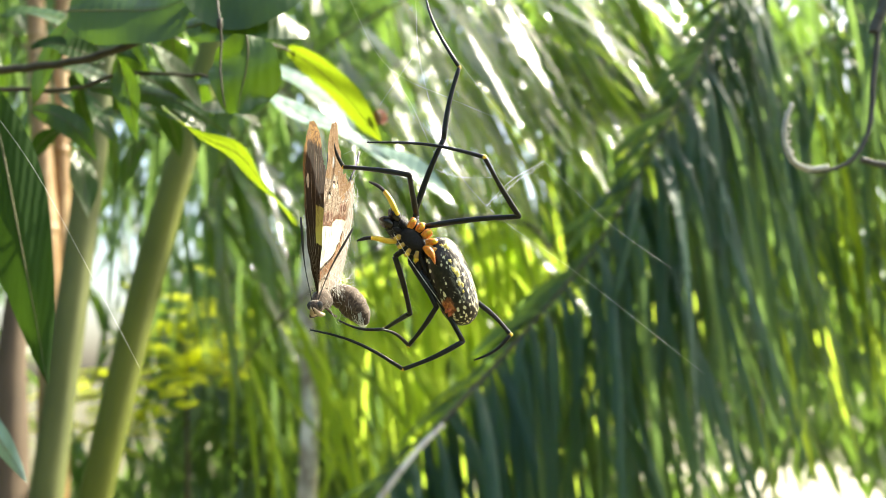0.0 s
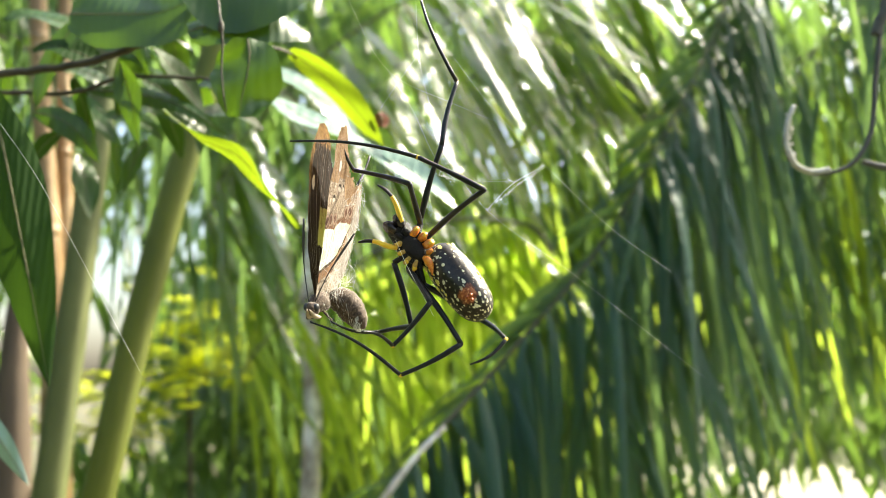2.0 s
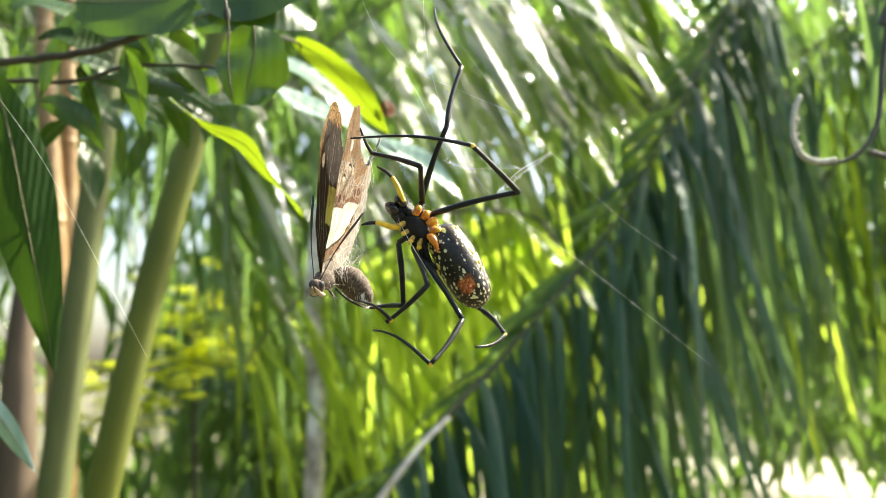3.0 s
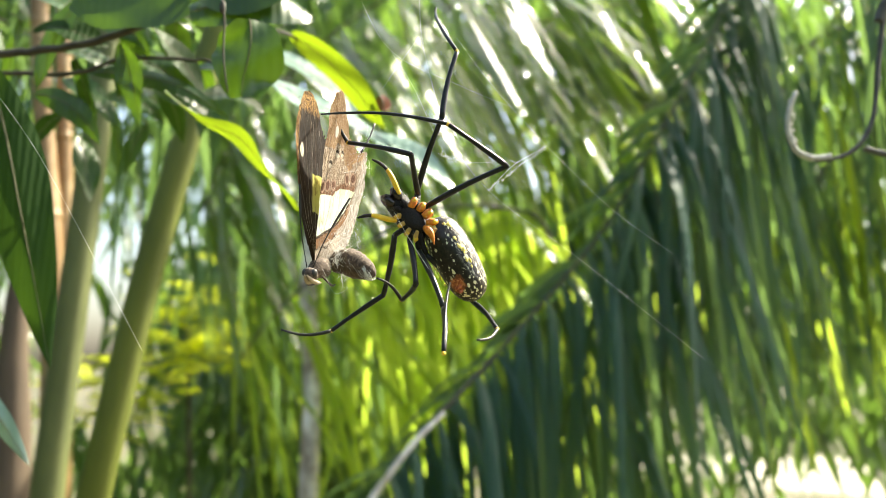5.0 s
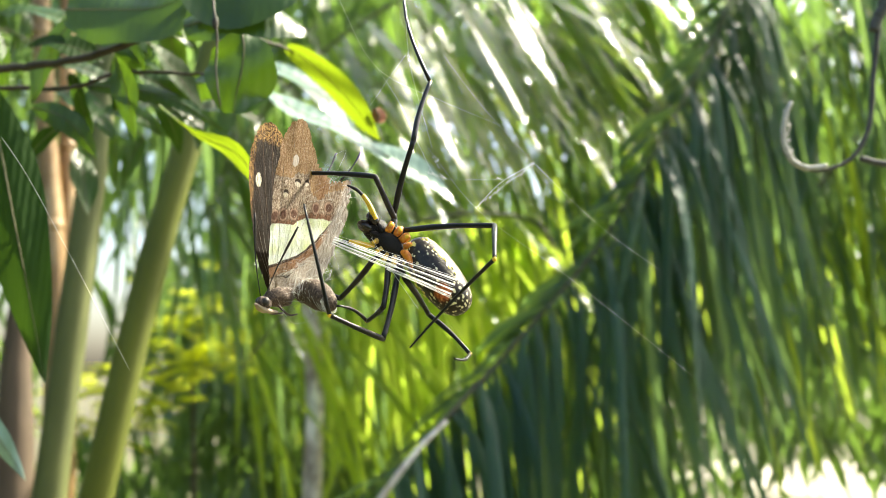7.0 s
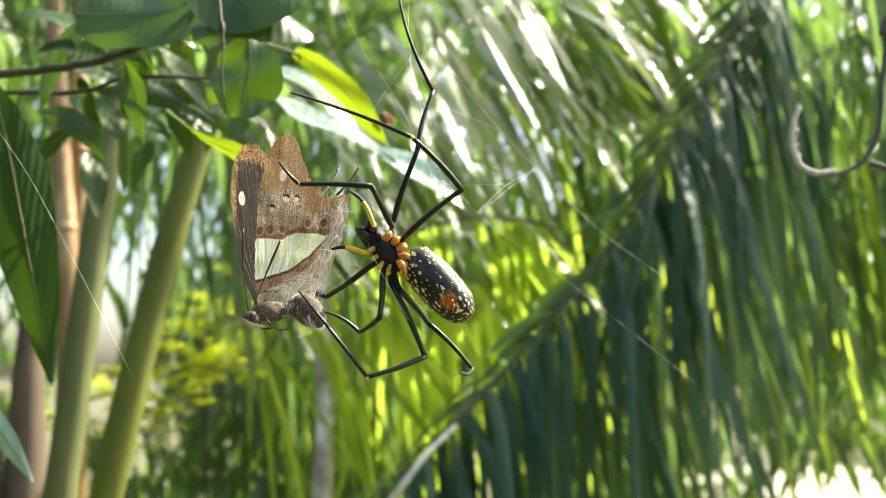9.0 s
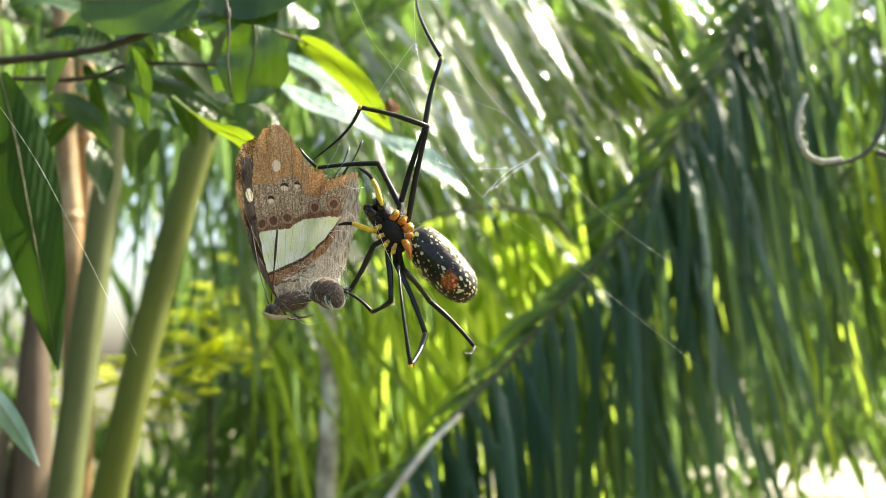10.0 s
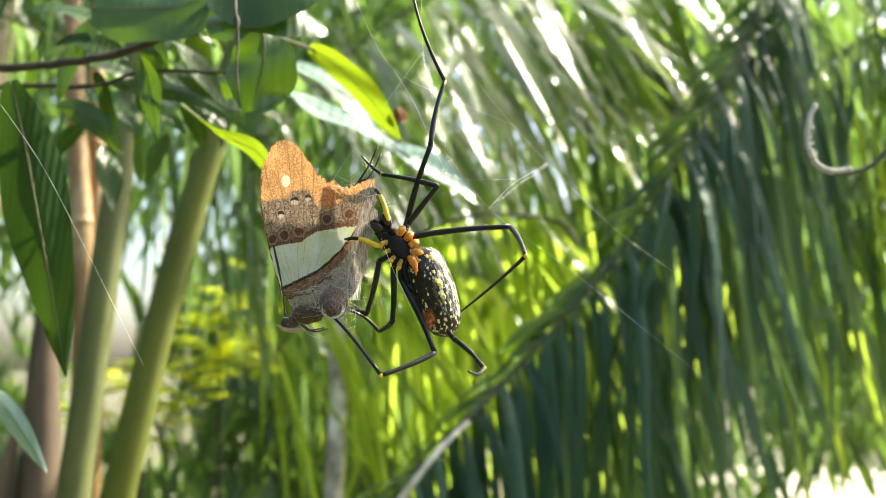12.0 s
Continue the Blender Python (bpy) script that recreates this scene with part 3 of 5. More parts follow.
LIMP_SHADE = [leaflet_mesh(120 + k, -58, 0.7, 1.0, SHADE_FROND) for k in range(8)]
SLANTING_LIT = [leaflet_mesh(180 + k, -58, 0.25, 0.9, LIT_FROND, 1.0, 0.15) for k in range(8)]
LIMP_LIT = [leaflet_mesh(160 + k, -55, 0.4, 1.0, LIT_FROND) for k in range(8)]
SHORT_SHADE = [leaflet_mesh(140 + k, -25, 0.9, 1.0, SHADE_FROND, 0.25) for k in range(8)]
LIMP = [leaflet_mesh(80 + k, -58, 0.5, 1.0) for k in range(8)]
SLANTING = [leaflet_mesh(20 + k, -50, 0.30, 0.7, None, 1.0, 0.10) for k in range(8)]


def palm(base, label, trunk_path, r0, r1):
    tree = base_empty("palm_tree", base)
    o = Vector(base)
    n = 30
    curve = [p - o for p in glide(trunk_path, n)]
    radii = [r * (1 + 0.05 * math.sin(i * 2.4)) for i, r in enumerate(taper(n, r0, r1))]
    part("trunk", tube(bmesh.new(), curve, radii, 14), TRUNK, tree)
    return tagged(tree, label, "palm tree", "palms")


def frond(tree, path, count, length, azimuths, kinds, spread=14, girth=0.012, seed=0, first=0.0, last=1.0, label="", skip=0.0, slim=1.0):
    """An arching rachis with a row of leaflets on either side; azimuths: the ways in which they leave it, degrees."""
    rnd = random.Random(seed)
    o = tree.location
    n = 60
    curve = [p - o for p in glide(path, n)]
    stalk = part("frond", tube(bmesh.new(), curve, taper(n, girth, girth * 0.8, girth * 0.5, girth * 0.38, girth * 0.25), 9, 0.8), RACHIS_DARK, tree, label)
    for i in range(count):
        s = (i + 0.5) / count
        k = (first + (last - first) * s) * (n - 1)
        q = curve[int(k)].lerp(curve[min(n - 1, int(k) + 1)], k % 1)
        for az, kind in zip(azimuths, kinds):
            if rnd.random() < skip:
                continue
            leaf_ob = new("leaflet", rnd.choice(kind))
            leaf_ob.parent = stalk
            ln = length * (0.7 + 0.3 * math.sin(math.pi * (0.15 + 0.8 * s))) * rnd.uniform(0.82, 1.12)
            leaf_ob.matrix_basis = Matrix.LocRotScale(q, Euler((radians(rnd.gauss(0, 6)), radians(rnd.gauss(0, 5)), radians(az + rnd.gauss(0, spread)))), Vector((ln, ln * slim * rnd.uniform(0.75, 1.2), ln)))
    return stalk


def limb_tube(path, radii):
    """A tapering, knotty piece of stalk."""
    pts = glide(path, 16)
    return tube(bmesh.new(), pts, [r * (1 + 0.2 * noise.noise(p * 60)) for r, p in zip(taper(16, *radii), pts)], 10)


low_palm = palm((-0.30, 1.35, 0.0), "low palm with an arching frond of long hanging leaflets", [(-0.30, 1.35, -0.05), (-0.29, 1.36, 0.2), (-0.27, 1.37, 0.42)], 0.06, 0.045)
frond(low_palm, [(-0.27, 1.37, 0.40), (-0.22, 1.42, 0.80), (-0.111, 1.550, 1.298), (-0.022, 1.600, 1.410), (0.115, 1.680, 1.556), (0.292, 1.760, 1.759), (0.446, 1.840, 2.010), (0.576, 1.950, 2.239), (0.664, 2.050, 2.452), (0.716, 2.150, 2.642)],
      88, 0.74, (-75, -35, 10, 150), (HANGING_SHADE, STEEP_SHADE, STEEP_SHADE, SHORT_SHADE), seed=1, slim=0.62, first=0.28, girth=0.007, spread=14, skip=0.27, label="frond with hanging leaflets coloured dark for shade")
# Pale piece laid along the frond stalk in place of sunlight on its foot.
stub = limb_tube([(-0.125, 1.500, 1.283), (-0.082, 1.510, 1.343), (-0.043, 1.520, 1.392), (0.000, 1.540, 1.433)], (0.006, 0.005, 0.0042, 0.003))
part("leaf_base", stub, SUNLIT_BARK, low_palm, "pale piece added for the sunlit foot of the frond stalk").location = -low_palm.location
tall_palm = palm((1.95, 3.0, 0.0), "tall palm with sunlit yellow-green fronds", [(1.95, 3.0, -0.05), (1.97, 3.0, 1.2), (1.92, 2.95, 2.5), (1.88, 2.9, 3.3)], 0.10, 0.075)
frond(tall_palm, [(1.88, 2.9, 3.25), (1.6, 2.85, 3.20), (0.950, 2.750, 2.942), (0.452, 2.700, 2.825), (0.027, 2.650, 2.678), (-0.297, 2.600, 2.469), (-0.551, 2.550, 2.175), (-0.667, 2.550, 1.922)],
      60, 0.80, (-54, -42, -24), (SLANTING, SLANTING, SLANTING), seed=2, slim=1.15, first=0.18, spread=9, skip=0.5, label="frond with bright slanting leaflets")
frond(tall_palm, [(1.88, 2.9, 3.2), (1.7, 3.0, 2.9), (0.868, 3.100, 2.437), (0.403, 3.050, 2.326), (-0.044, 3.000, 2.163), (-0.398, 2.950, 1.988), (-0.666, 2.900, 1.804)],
      56, 0.88, (-45, -10, 15), (HANGING_LIT, HANGING_LIT, HANGING_SHADE), seed=3, slim=0.6, skip=0.1, first=0.44, label="frond with backlit hanging leaflets")
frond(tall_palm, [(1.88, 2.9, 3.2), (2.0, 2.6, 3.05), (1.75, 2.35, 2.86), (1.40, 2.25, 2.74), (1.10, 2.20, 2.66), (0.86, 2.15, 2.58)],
      56, 0.86, (-70, -35, 5), (HANGING_SHADE, STEEP_SHADE, STEEP_SHADE), seed=31, slim=0.6, skip=0.58, first=0.2, label="shaded frond hanging behind the low palm")
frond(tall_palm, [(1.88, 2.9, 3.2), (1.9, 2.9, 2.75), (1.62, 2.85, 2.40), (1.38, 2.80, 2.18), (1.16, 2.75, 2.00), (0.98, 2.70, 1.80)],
      48, 0.72, (-60, -15), (LIMP_LIT, HANGING_LIT), seed=37, slim=0.7, skip=0.35, first=0.2, label="lower frond with glowing slanting leaflets")
frond(tall_palm, [(1.88, 2.9, 3.25), (1.30, 2.55, 2.95), (0.762, 2.35, 2.622), (0.475, 2.25, 2.552), (0.201, 2.2, 2.478), (-0.019, 2.2, 2.349), (-0.181, 2.2, 2.179)],
      54, 0.56, (-50, -36), (SLANTING, SLANTING_LIT), seed=61, slim=1.35, skip=0.38, first=0.50, spread=7, girth=0.008, label="frond with shining slanting leaflets")
frond(tall_palm, [(1.88, 2.9, 3.2), (1.20, 2.7, 2.80), (0.523, 2.5, 2.513), (0.249, 2.42, 2.418), (0.024, 2.4, 2.256), (-0.137, 2.4, 2.075), (-0.251, 2.4, 1.883)],
      46, 0.50, (-50, -40), (SLANTING, SLANTING_LIT), seed=62, slim=1.45, skip=0.38, first=0.50, spread=7, girth=0.008, label="lower frond with shining slanting leaflets")
slim_palm = palm((0.05, 2.15, 0.0), "slim palm with leaflets tinted lime for backlight", [(0.05, 2.15, -0.05), (0.06, 2.15, 0.4), (0.10, 2.14, 0.8)], 0.035, 0.025)
frond(slim_palm, [(0.10, 2.14, 0.8), (0.20, 2.12, 1.25), (0.217, 2.050, 1.814), (0.092, 2.000, 1.849), (-0.052, 1.970, 1.826), (-0.192, 1.950, 1.740), (-0.329, 1.950, 1.635), (-0.419, 1.950, 1.520)],
      48, 0.64, (48, 22), (HANGING_LIT, LIMP_LIT), seed=7, skip=0.35, slim=0.6, spread=26, first=0.40, label="frond with glowing hanging leaflets", girth=0.008)
frond(slim_palm, [(0.10, 2.14, 0.8), (0.12, 2.3, 1.2), (0.159, 2.300, 1.659), (0.063, 2.300, 1.728), (-0.061, 2.300, 1.769), (-0.185, 2.300, 1.769), (-0.266, 2.300, 1.728)],
      36, 0.70, (55, 28), (HANGING_LIT, HANGING_LIT), seed=17, slim=0.6, skip=0.35, spread=24, first=0.32, label="further frond of green hanging leaflets", girth=0.008)
left_palm = palm((-1.85, 3.3, 0.0), "palm with dim hanging leaflets behind the canes", [(-1.85, 3.3, -0.05), (-1.8, 3.3, 1.3), (-1.75, 3.25, 2.9)], 0.09, 0.07)
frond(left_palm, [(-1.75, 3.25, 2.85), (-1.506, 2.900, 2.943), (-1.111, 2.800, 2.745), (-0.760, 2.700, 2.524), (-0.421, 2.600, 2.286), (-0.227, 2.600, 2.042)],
      44, 0.80, (-160, 20), (HANGING_SHADE, HANGING_SHADE), skip=0.22, seed=8, first=0.2, label="frond of dim hanging leaflets")
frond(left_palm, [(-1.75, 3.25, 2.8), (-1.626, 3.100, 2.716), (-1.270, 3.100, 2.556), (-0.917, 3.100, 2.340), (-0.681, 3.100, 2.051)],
      36, 0.75, (-170, 30), (HANGING_SHADE, HANGING_SHADE), skip=0.30, seed=9, first=0.2, label="lower frond of dim hanging leaflets")
# Added above the view so that its leaflets break up sun on the canes.
frond(left_palm, [(-1.75, 3.25, 2.85), (-1.1, 2.8, 3.25), (-0.5, 2.2, 3.2), (0.0, 1.7, 3.0), (0.35, 1.25, 2.75), (0.5, 1.0, 2.55)],
      44, 0.70, (-80, 15, 100), (LIMP, HANGING_SHADE, LIMP), seed=33, first=0.3, skip=0.4, label="unseen frond added overhead to dapple the canes")
back_palm = palm((2.3, 4.0, 0.0), "palm with shaded drooping fronds", [(2.3, 4.0, -0.05), (2.25, 3.95, 1.4), (2.3, 3.9, 3.6)], 0.11, 0.08)
frond(back_palm, [(2.3, 3.9, 3.5), (1.644, 3.300, 3.613), (1.053, 3.200, 3.373), (0.439, 3.200, 3.264), (-0.169, 3.200, 3.092)],
      24, 0.95, (-50,), (SLANTING,), seed=5, slim=1.2, skip=0.2, spread=9, first=0.25, label="high frond behind the others")
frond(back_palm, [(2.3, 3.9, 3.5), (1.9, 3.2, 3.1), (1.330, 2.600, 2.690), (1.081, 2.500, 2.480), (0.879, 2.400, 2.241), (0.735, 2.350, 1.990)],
      46, 1.00, (-80, -20, 30), (HANGING_SHADE, HANGING_LIT, HANGING_SHADE), seed=4, first=0.25, slim=0.5, skip=0.45, label="shaded frond with drooping leaflets")


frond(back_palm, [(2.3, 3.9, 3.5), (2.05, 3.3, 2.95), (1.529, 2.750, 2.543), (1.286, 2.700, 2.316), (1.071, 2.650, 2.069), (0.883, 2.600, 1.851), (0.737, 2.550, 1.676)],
      44, 0.66, (-65, -35, -10), (STEEP_SHADE, HANGING_LIT, HANGING_SHADE), seed=71, first=0.35, slim=0.6, skip=0.3, label="low frond of dark and glowing leaflets")


# ================= canes and trunks =================
def cane(path, r0, r1, mat, name, label, category, knots=(), n=60, sides=16):
    """A standing cane from the ground up, with raised rings at its nodes."""
    o = Vector(path[0])
    curve = [p - o for p in glide(path, n)]
    radii = [r * (1 + 0.03 * noise.noise(Vector((i * 0.35, r0 * 900, 0)))) for i, r in enumerate(taper(n, r0, r1))]
    root = base_empty(name, o)
    part("culm", tube(bmesh.new(), curve, radii, sides), mat, root)
    for k in knots:
        i = int(k * (n - 1))
        part("node", tube(bmesh.new(), [curve[i].lerp(curve[i + 1], f) for f in (0, 0.25, 0.5, 0.75)], [radii[i] * f for f in (1.0, 1.06, 1.06, 1.0)], sides), mat, root)
    return tagged(root, label, category)


cane([(-0.42, 0.95, -0.02), (-0.348, 0.920, 1.281), (-0.321, 0.900, 1.394), (-0.282, 0.900, 1.594), (-0.242, 0.900, 1.761), (-0.216, 0.900, 1.876), (-0.190, 0.900, 1.984)], 0.0190, 0.0120, CANE_GREEN, "green_cane", "smooth olive green leaning cane", "cane", (0.05, 0.97))
cane([(-0.50, 1.12, -0.02), (-0.453, 1.100, 1.238), (-0.447, 1.100, 1.371), (-0.429, 1.100, 1.602), (-0.409, 1.100, 1.854), (-0.399, 1.100, 2.003)], 0.0225, 0.0150, CANE_PALE, "pale_cane", "pale grey-green upright cane", "cane", (0.05, 0.97))
stump = cane([(-0.78, 1.6, -0.02), (-0.716, 1.600, 1.312), (-0.722, 1.600, 1.535), (-0.719, 1.600, 1.697)], 0.062, 0.014, TRUNK, "brown_sapling", "brown fibrous young palm stem with pointed sheath", "trunk")
for k, (x, y, z, h) in enumerate(((0.020, -0.035, 1.05, 0.42), (-0.030, -0.030, 0.95, 0.36), (0.035, 0.0, 1.15, 0.30))):
    part("sheath", blade(bmesh.new(), glide([(x, y, z - 0.2), (x * 1.2, y * 1.2, z + h * 0.4), (x * 0.8 + 0.02, y * 0.7, z + h)], 14), 0.055, (1, 0.3 * k, 0), 0.5, 7, None, 0.05, k), TRUNK, stump)
cane([(-0.80, 2.0, -0.02), (-0.823, 2.000, 1.591), (-0.875, 2.000, 2.079), (-0.915, 2.000, 2.495)], 0.030, 0.018, CANE_TAN, "tan_cane", "sunlit tan upright cane", "cane", (0.6, 0.85))
cane([(-0.78, 2.05, -0.02), (-0.817, 2.050, 1.593), (-0.849, 2.050, 2.094), (-0.868, 2.050, 2.520)], 0.022, 0.015, CANE_TAN, "tan_cane", "slim sunlit tan cane", "cane", (0.7,))
cane([(-0.297, 2.030, -0.020), (-0.282, 2.030, 1.262), (-0.280, 2.030, 1.473), (-0.294, 2.030, 1.689), (-0.280, 2.030, 1.861)], 0.026, 0.015, SUNLIT_BARK, "slender_tree", "thin trunk with sunlit patches put into its bark colour", "tree")


# ================= leafy branch =================
leafy = base_empty("leafy_shrub", (-0.46, 0.56, 0.0))
tagged(leafy, "broad-leaved shrub with dark twigs and green leaves", "shrub")


def limb(path, r0, r1, parent, label="", mat=TWIG, name="branch", seed=0):
    o = parent.location
    curve = [p - o + Vector((noise.noise(p * 90), noise.noise(p * 90 + Vector((9, 0, 0))), noise.noise(p * 90 + Vector((0, 9, 0))))) * min(r0, 0.003) * 0.5 for p in glide(path, 44)]
    radii = [r * (1 + 0.18 * noise.noise(Vector((i * 0.6 + seed, 0, 0)))) for i, r in enumerate(taper(44, r0, r1))]
    return part(name, tube(bmesh.new(), curve, radii, 10), mat, parent, label)


def leaf(path, width, mat, label, side=(1, 0, 0), fold=0.2, wave=0.05, seed=0.0, twist=0.0, shape=None, rib=0.00045, stalk=None, facing=None):
    """A broad leaf on its midrib, with a stalk back to its twig if one is given."""
    curve = [p - leafy.location for p in glide(path, 30)]
    if facing is not None:
        side = (curve[20] - curve[8]).cross(Vector(facing))
    ob = part("leaf", blade(bmesh.new(), curve, width, side, fold, 9, shape, wave, seed, twist), mat, leafy, label)
    rib_path = curve if stalk is None else glide([Vector(stalk) - leafy.location, curve[0], curve[4]], 10)[:-1] + curve[4:]
    part("midrib", tube(bmesh.new(), rib_path, taper(len(rib_path), rib, rib * 0.8, rib * 0.25), 6), RACHIS, ob)
    return ob


limb([(-0.46, 0.56, -0.02), (-0.45, 0.57, 0.7), (-0.42, 0.56, 1.3), (-0.40, 0.56, 1.72), (-0.36, 0.56, 1.95)], 0.012, 0.006, leafy, "brown woody main stem", name="stem")
limb([(-0.405, 0.56, 1.66), (-0.286, 0.550, 1.685), (-0.266, 0.550, 1.686), (-0.229, 0.550, 1.690), (-0.182, 0.540, 1.699), (-0.159, 0.530, 1.706), (-0.142, 0.520, 1.717), (-0.127, 0.500, 1.726)], 0.0030, 0.0018, leafy, "dark knobbly branch")
limb([(-0.408, 0.56, 1.63), (-0.301, 0.580, 1.681), (-0.280, 0.580, 1.683), (-0.233, 0.580, 1.683), (-0.205, 0.570, 1.689), (-0.153, 0.560, 1.686), (-0.135, 0.550, 1.680)], 0.0022, 0.0009, leafy, seed=3)
limb([(-0.127, 0.500, 1.726), (-0.112, 0.450, 1.688), (-0.108, 0.440, 1.673), (-0.107, 0.440, 1.663), (-0.107, 0.440, 1.647), (-0.104, 0.440, 1.630)], 0.0008, 0.0004, leafy, name="leaf_stalk", seed=5)
limb([(-0.142, 0.520, 1.717), (-0.123, 0.560, 1.712), (-0.098, 0.600, 1.714), (-0.091, 0.660, 1.712)], 0.0012, 0.0008, leafy, seed=8)
part("bud", blob(bmesh.new(), Vector((-0.108, 0.440, 1.672)) - leafy.location, (0.0016, 0.0016, 0.0034), None, 12, 0.2), TWIG, leafy)
oval = lambda s: math.sin(math.pi * (0.06 + 0.90 * s)) ** 0.55
lance = lambda s: math.sin(math.pi * min(1, 0.03 + 0.97 * s) ** 0.8) ** 0.9
leaf([(-0.097, 0.450, 1.670), (-0.096, 0.450, 1.662), (-0.097, 0.450, 1.650), (-0.099, 0.450, 1.640), (-0.100, 0.450, 1.630)], 0.034, BROAD, "green hanging leaf with a wavy edge", facing=(-0.25, 0.90, 0.05), fold=0.12, wave=0.10, shape=oval)
leaf([(-0.215, 0.520, 1.711), (-0.189, 0.520, 1.711), (-0.163, 0.520, 1.712), (-0.141, 0.520, 1.721)], 0.046, BROAD, "dark green broad leaf seen from below", side=(0, 0.4, 1), shape=oval, seed=2)
leaf([(-0.141, 0.500, 1.693), (-0.119, 0.500, 1.699), (-0.098, 0.500, 1.703), (-0.077, 0.520, 1.699)], 0.036, BROAD, "broad green leaf with a bright edge", side=(0, 0.5, 1), shape=oval, seed=4)
leaf([(-0.142, 0.500, 1.722), (-0.120, 0.500, 1.712), (-0.098, 0.500, 1.717), (-0.086, 0.520, 1.738)], 0.046, BROAD, "dark green leaf above the branch", side=(0, 0.5, 1), shape=oval, seed=6)
leaf([(-0.102, 0.600, 1.717), (-0.083, 0.600, 1.704), (-0.060, 0.600, 1.681), (-0.047, 0.600, 1.664), (-0.038, 0.600, 1.653)], 0.024, LIME, "yellow-green backlit lance-shaped leaf", facing=(0.5, 0.6, 0.5), fold=0.04, shape=lance)
leaf([(-0.127, 0.660, 1.706), (-0.099, 0.660, 1.689), (-0.070, 0.660, 1.677), (-0.038, 0.660, 1.656)], 0.024, WAXY_GLARE, "pale glossy leaf shining white in the sun", facing=(0.69, -0.57, 0.45), shape=lance, fold=0.08, seed=1)
leaf([(-0.135, 0.720, 1.745), (-0.108, 0.720, 1.731), (-0.086, 0.720, 1.713), (-0.072, 0.720, 1.690)], 0.032, WAXY_GLARE, "bluish green waxy leaf", facing=(0.69, -0.57, 0.45), shape=oval, fold=0.08, seed=3)
leaf([(-0.066, 0.750, 1.689), (-0.038, 0.750, 1.677), (-0.011, 0.750, 1.659), (0.012, 0.750, 1.638)], 0.028, WAXY_GLARE, "dull blue-green leaf", facing=(0.1, -0.7, 0.70), shape=lance, seed=5)
leaf([(-0.043, 0.600, 1.676), (-0.041, 0.600, 1.671), (-0.041, 0.600, 1.666)], 0.010, DRY, "small curled brown dry leaf", fold=0.6, shape=oval)
leaf([(-0.158, 0.520, 1.654), (-0.138, 0.520, 1.638), (-0.115, 0.520, 1.627), (-0.099, 0.520, 1.608), (-0.081, 0.520, 1.586)], 0.012, LIME, "narrow yellow-green wavy leaf", fold=0.05, facing=(0.6, 0.5, 0.55), wave=0.22, shape=lambda s: min(1.0, 0.35 + 1.1 * s) * (1 - s ** 7) ** 0.6, seed=2)
leaf([(-0.226, 0.580, 1.685), (-0.198, 0.580, 1.683), (-0.165, 0.580, 1.674), (-0.136, 0.580, 1.655)], 0.014, BROAD, "arching dark green narrow leaf", side=(0.2, 0.4, 0.9), shape=lance, seed=7)
leaf([(-0.277, 0.620, 1.682), (-0.260, 0.620, 1.678), (-0.244, 0.620, 1.666), (-0.230, 0.620, 1.647)], 0.018, BROAD, "drooping blue-green leaf", side=(0.4, 0.2, 0.9), shape=lance, seed=8)
leaf([(-0.249, 0.500, 1.661), (-0.238, 0.500, 1.626), (-0.227, 0.500, 1.583), (-0.216, 0.500, 1.540), (-0.206, 0.500, 1.499)], 0.034, DEEP_SHADE, "long ribbed dark green leaf", side=(1, 0.3, 0), shape=lance, seed=9)
leaf([(-0.273, 0.550, 1.493), (-0.259, 0.550, 1.477), (-0.247, 0.550, 1.461), (-0.235, 0.550, 1.444)], 0.012, WAXY_GLARE, "leaf tip with a pale edge", side=(0.7, 0.2, 0.6), shape=lance, seed=10)
rnd = random.Random(14)
for k in range(30):
    u = rnd.random()
    foot = Vector((-0.30 + 0.13 * u, rnd.uniform(0.56, 0.74), 1.70 + 0.012 * u + rnd.uniform(-0.03, 0.035)))
    way = Vector((rnd.uniform(-0.5, 1.0), rnd.uniform(-0.3, 0.5), rnd.uniform(-0.9, 0.15))).normalized()
    ln = rnd.uniform(0.035, 0.062)
    leaf([foot, foot + way * ln * 0.4 + Vector((0, 0, 0.003)), foot + way * ln * 0.75, foot + way * ln + Vector((0, 0, -0.008))], ln * rnd.uniform(0.30, 0.42), rnd.choice((BROAD, BROAD, BROAD, DEEP_SHADE)), "mid-green pointed leaf",
         facing=(rnd.uniform(-0.5, 0.7), rnd.uniform(-1.0, -0.3), rnd.uniform(0.1, 0.9)), fold=0.15, wave=0.06, shape=lance, seed=20 + k, stalk=foot + Vector((-0.008, 0, 0.006)))
bare = base_empty("bare_shrub", (0.42, 0.60, 0.0))
tagged(bare, "leafless shrub with a hooked twig", "shrub")
limb([(0.42, 0.60, -0.02), (0.41, 0.58, 0.8), (0.37, 0.56, 1.4), (0.325, 0.55, 1.8), (0.32, 0.55, 1.95)], 0.009, 0.004, bare, mat=BARE, name="stem")
limb([(0.209, 0.550, 1.666), (0.203, 0.550, 1.651), (0.204, 0.550, 1.633), (0.219, 0.550, 1.624), (0.240, 0.550, 1.629), (0.252, 0.550, 1.645), (0.259, 0.550, 1.687), (0.266, 0.550, 1.730), (0.270, 0.550, 1.752)], 0.0008, 0.0020, bare, "bare hooked twig", BARE, name="hooked_twig")
limb([(0.273, 0.550, 1.628), (0.260, 0.550, 1.628), (0.248, 0.550, 1.631)], 0.0024, 0.0018, bare, mat=BARE, name="side_twig")
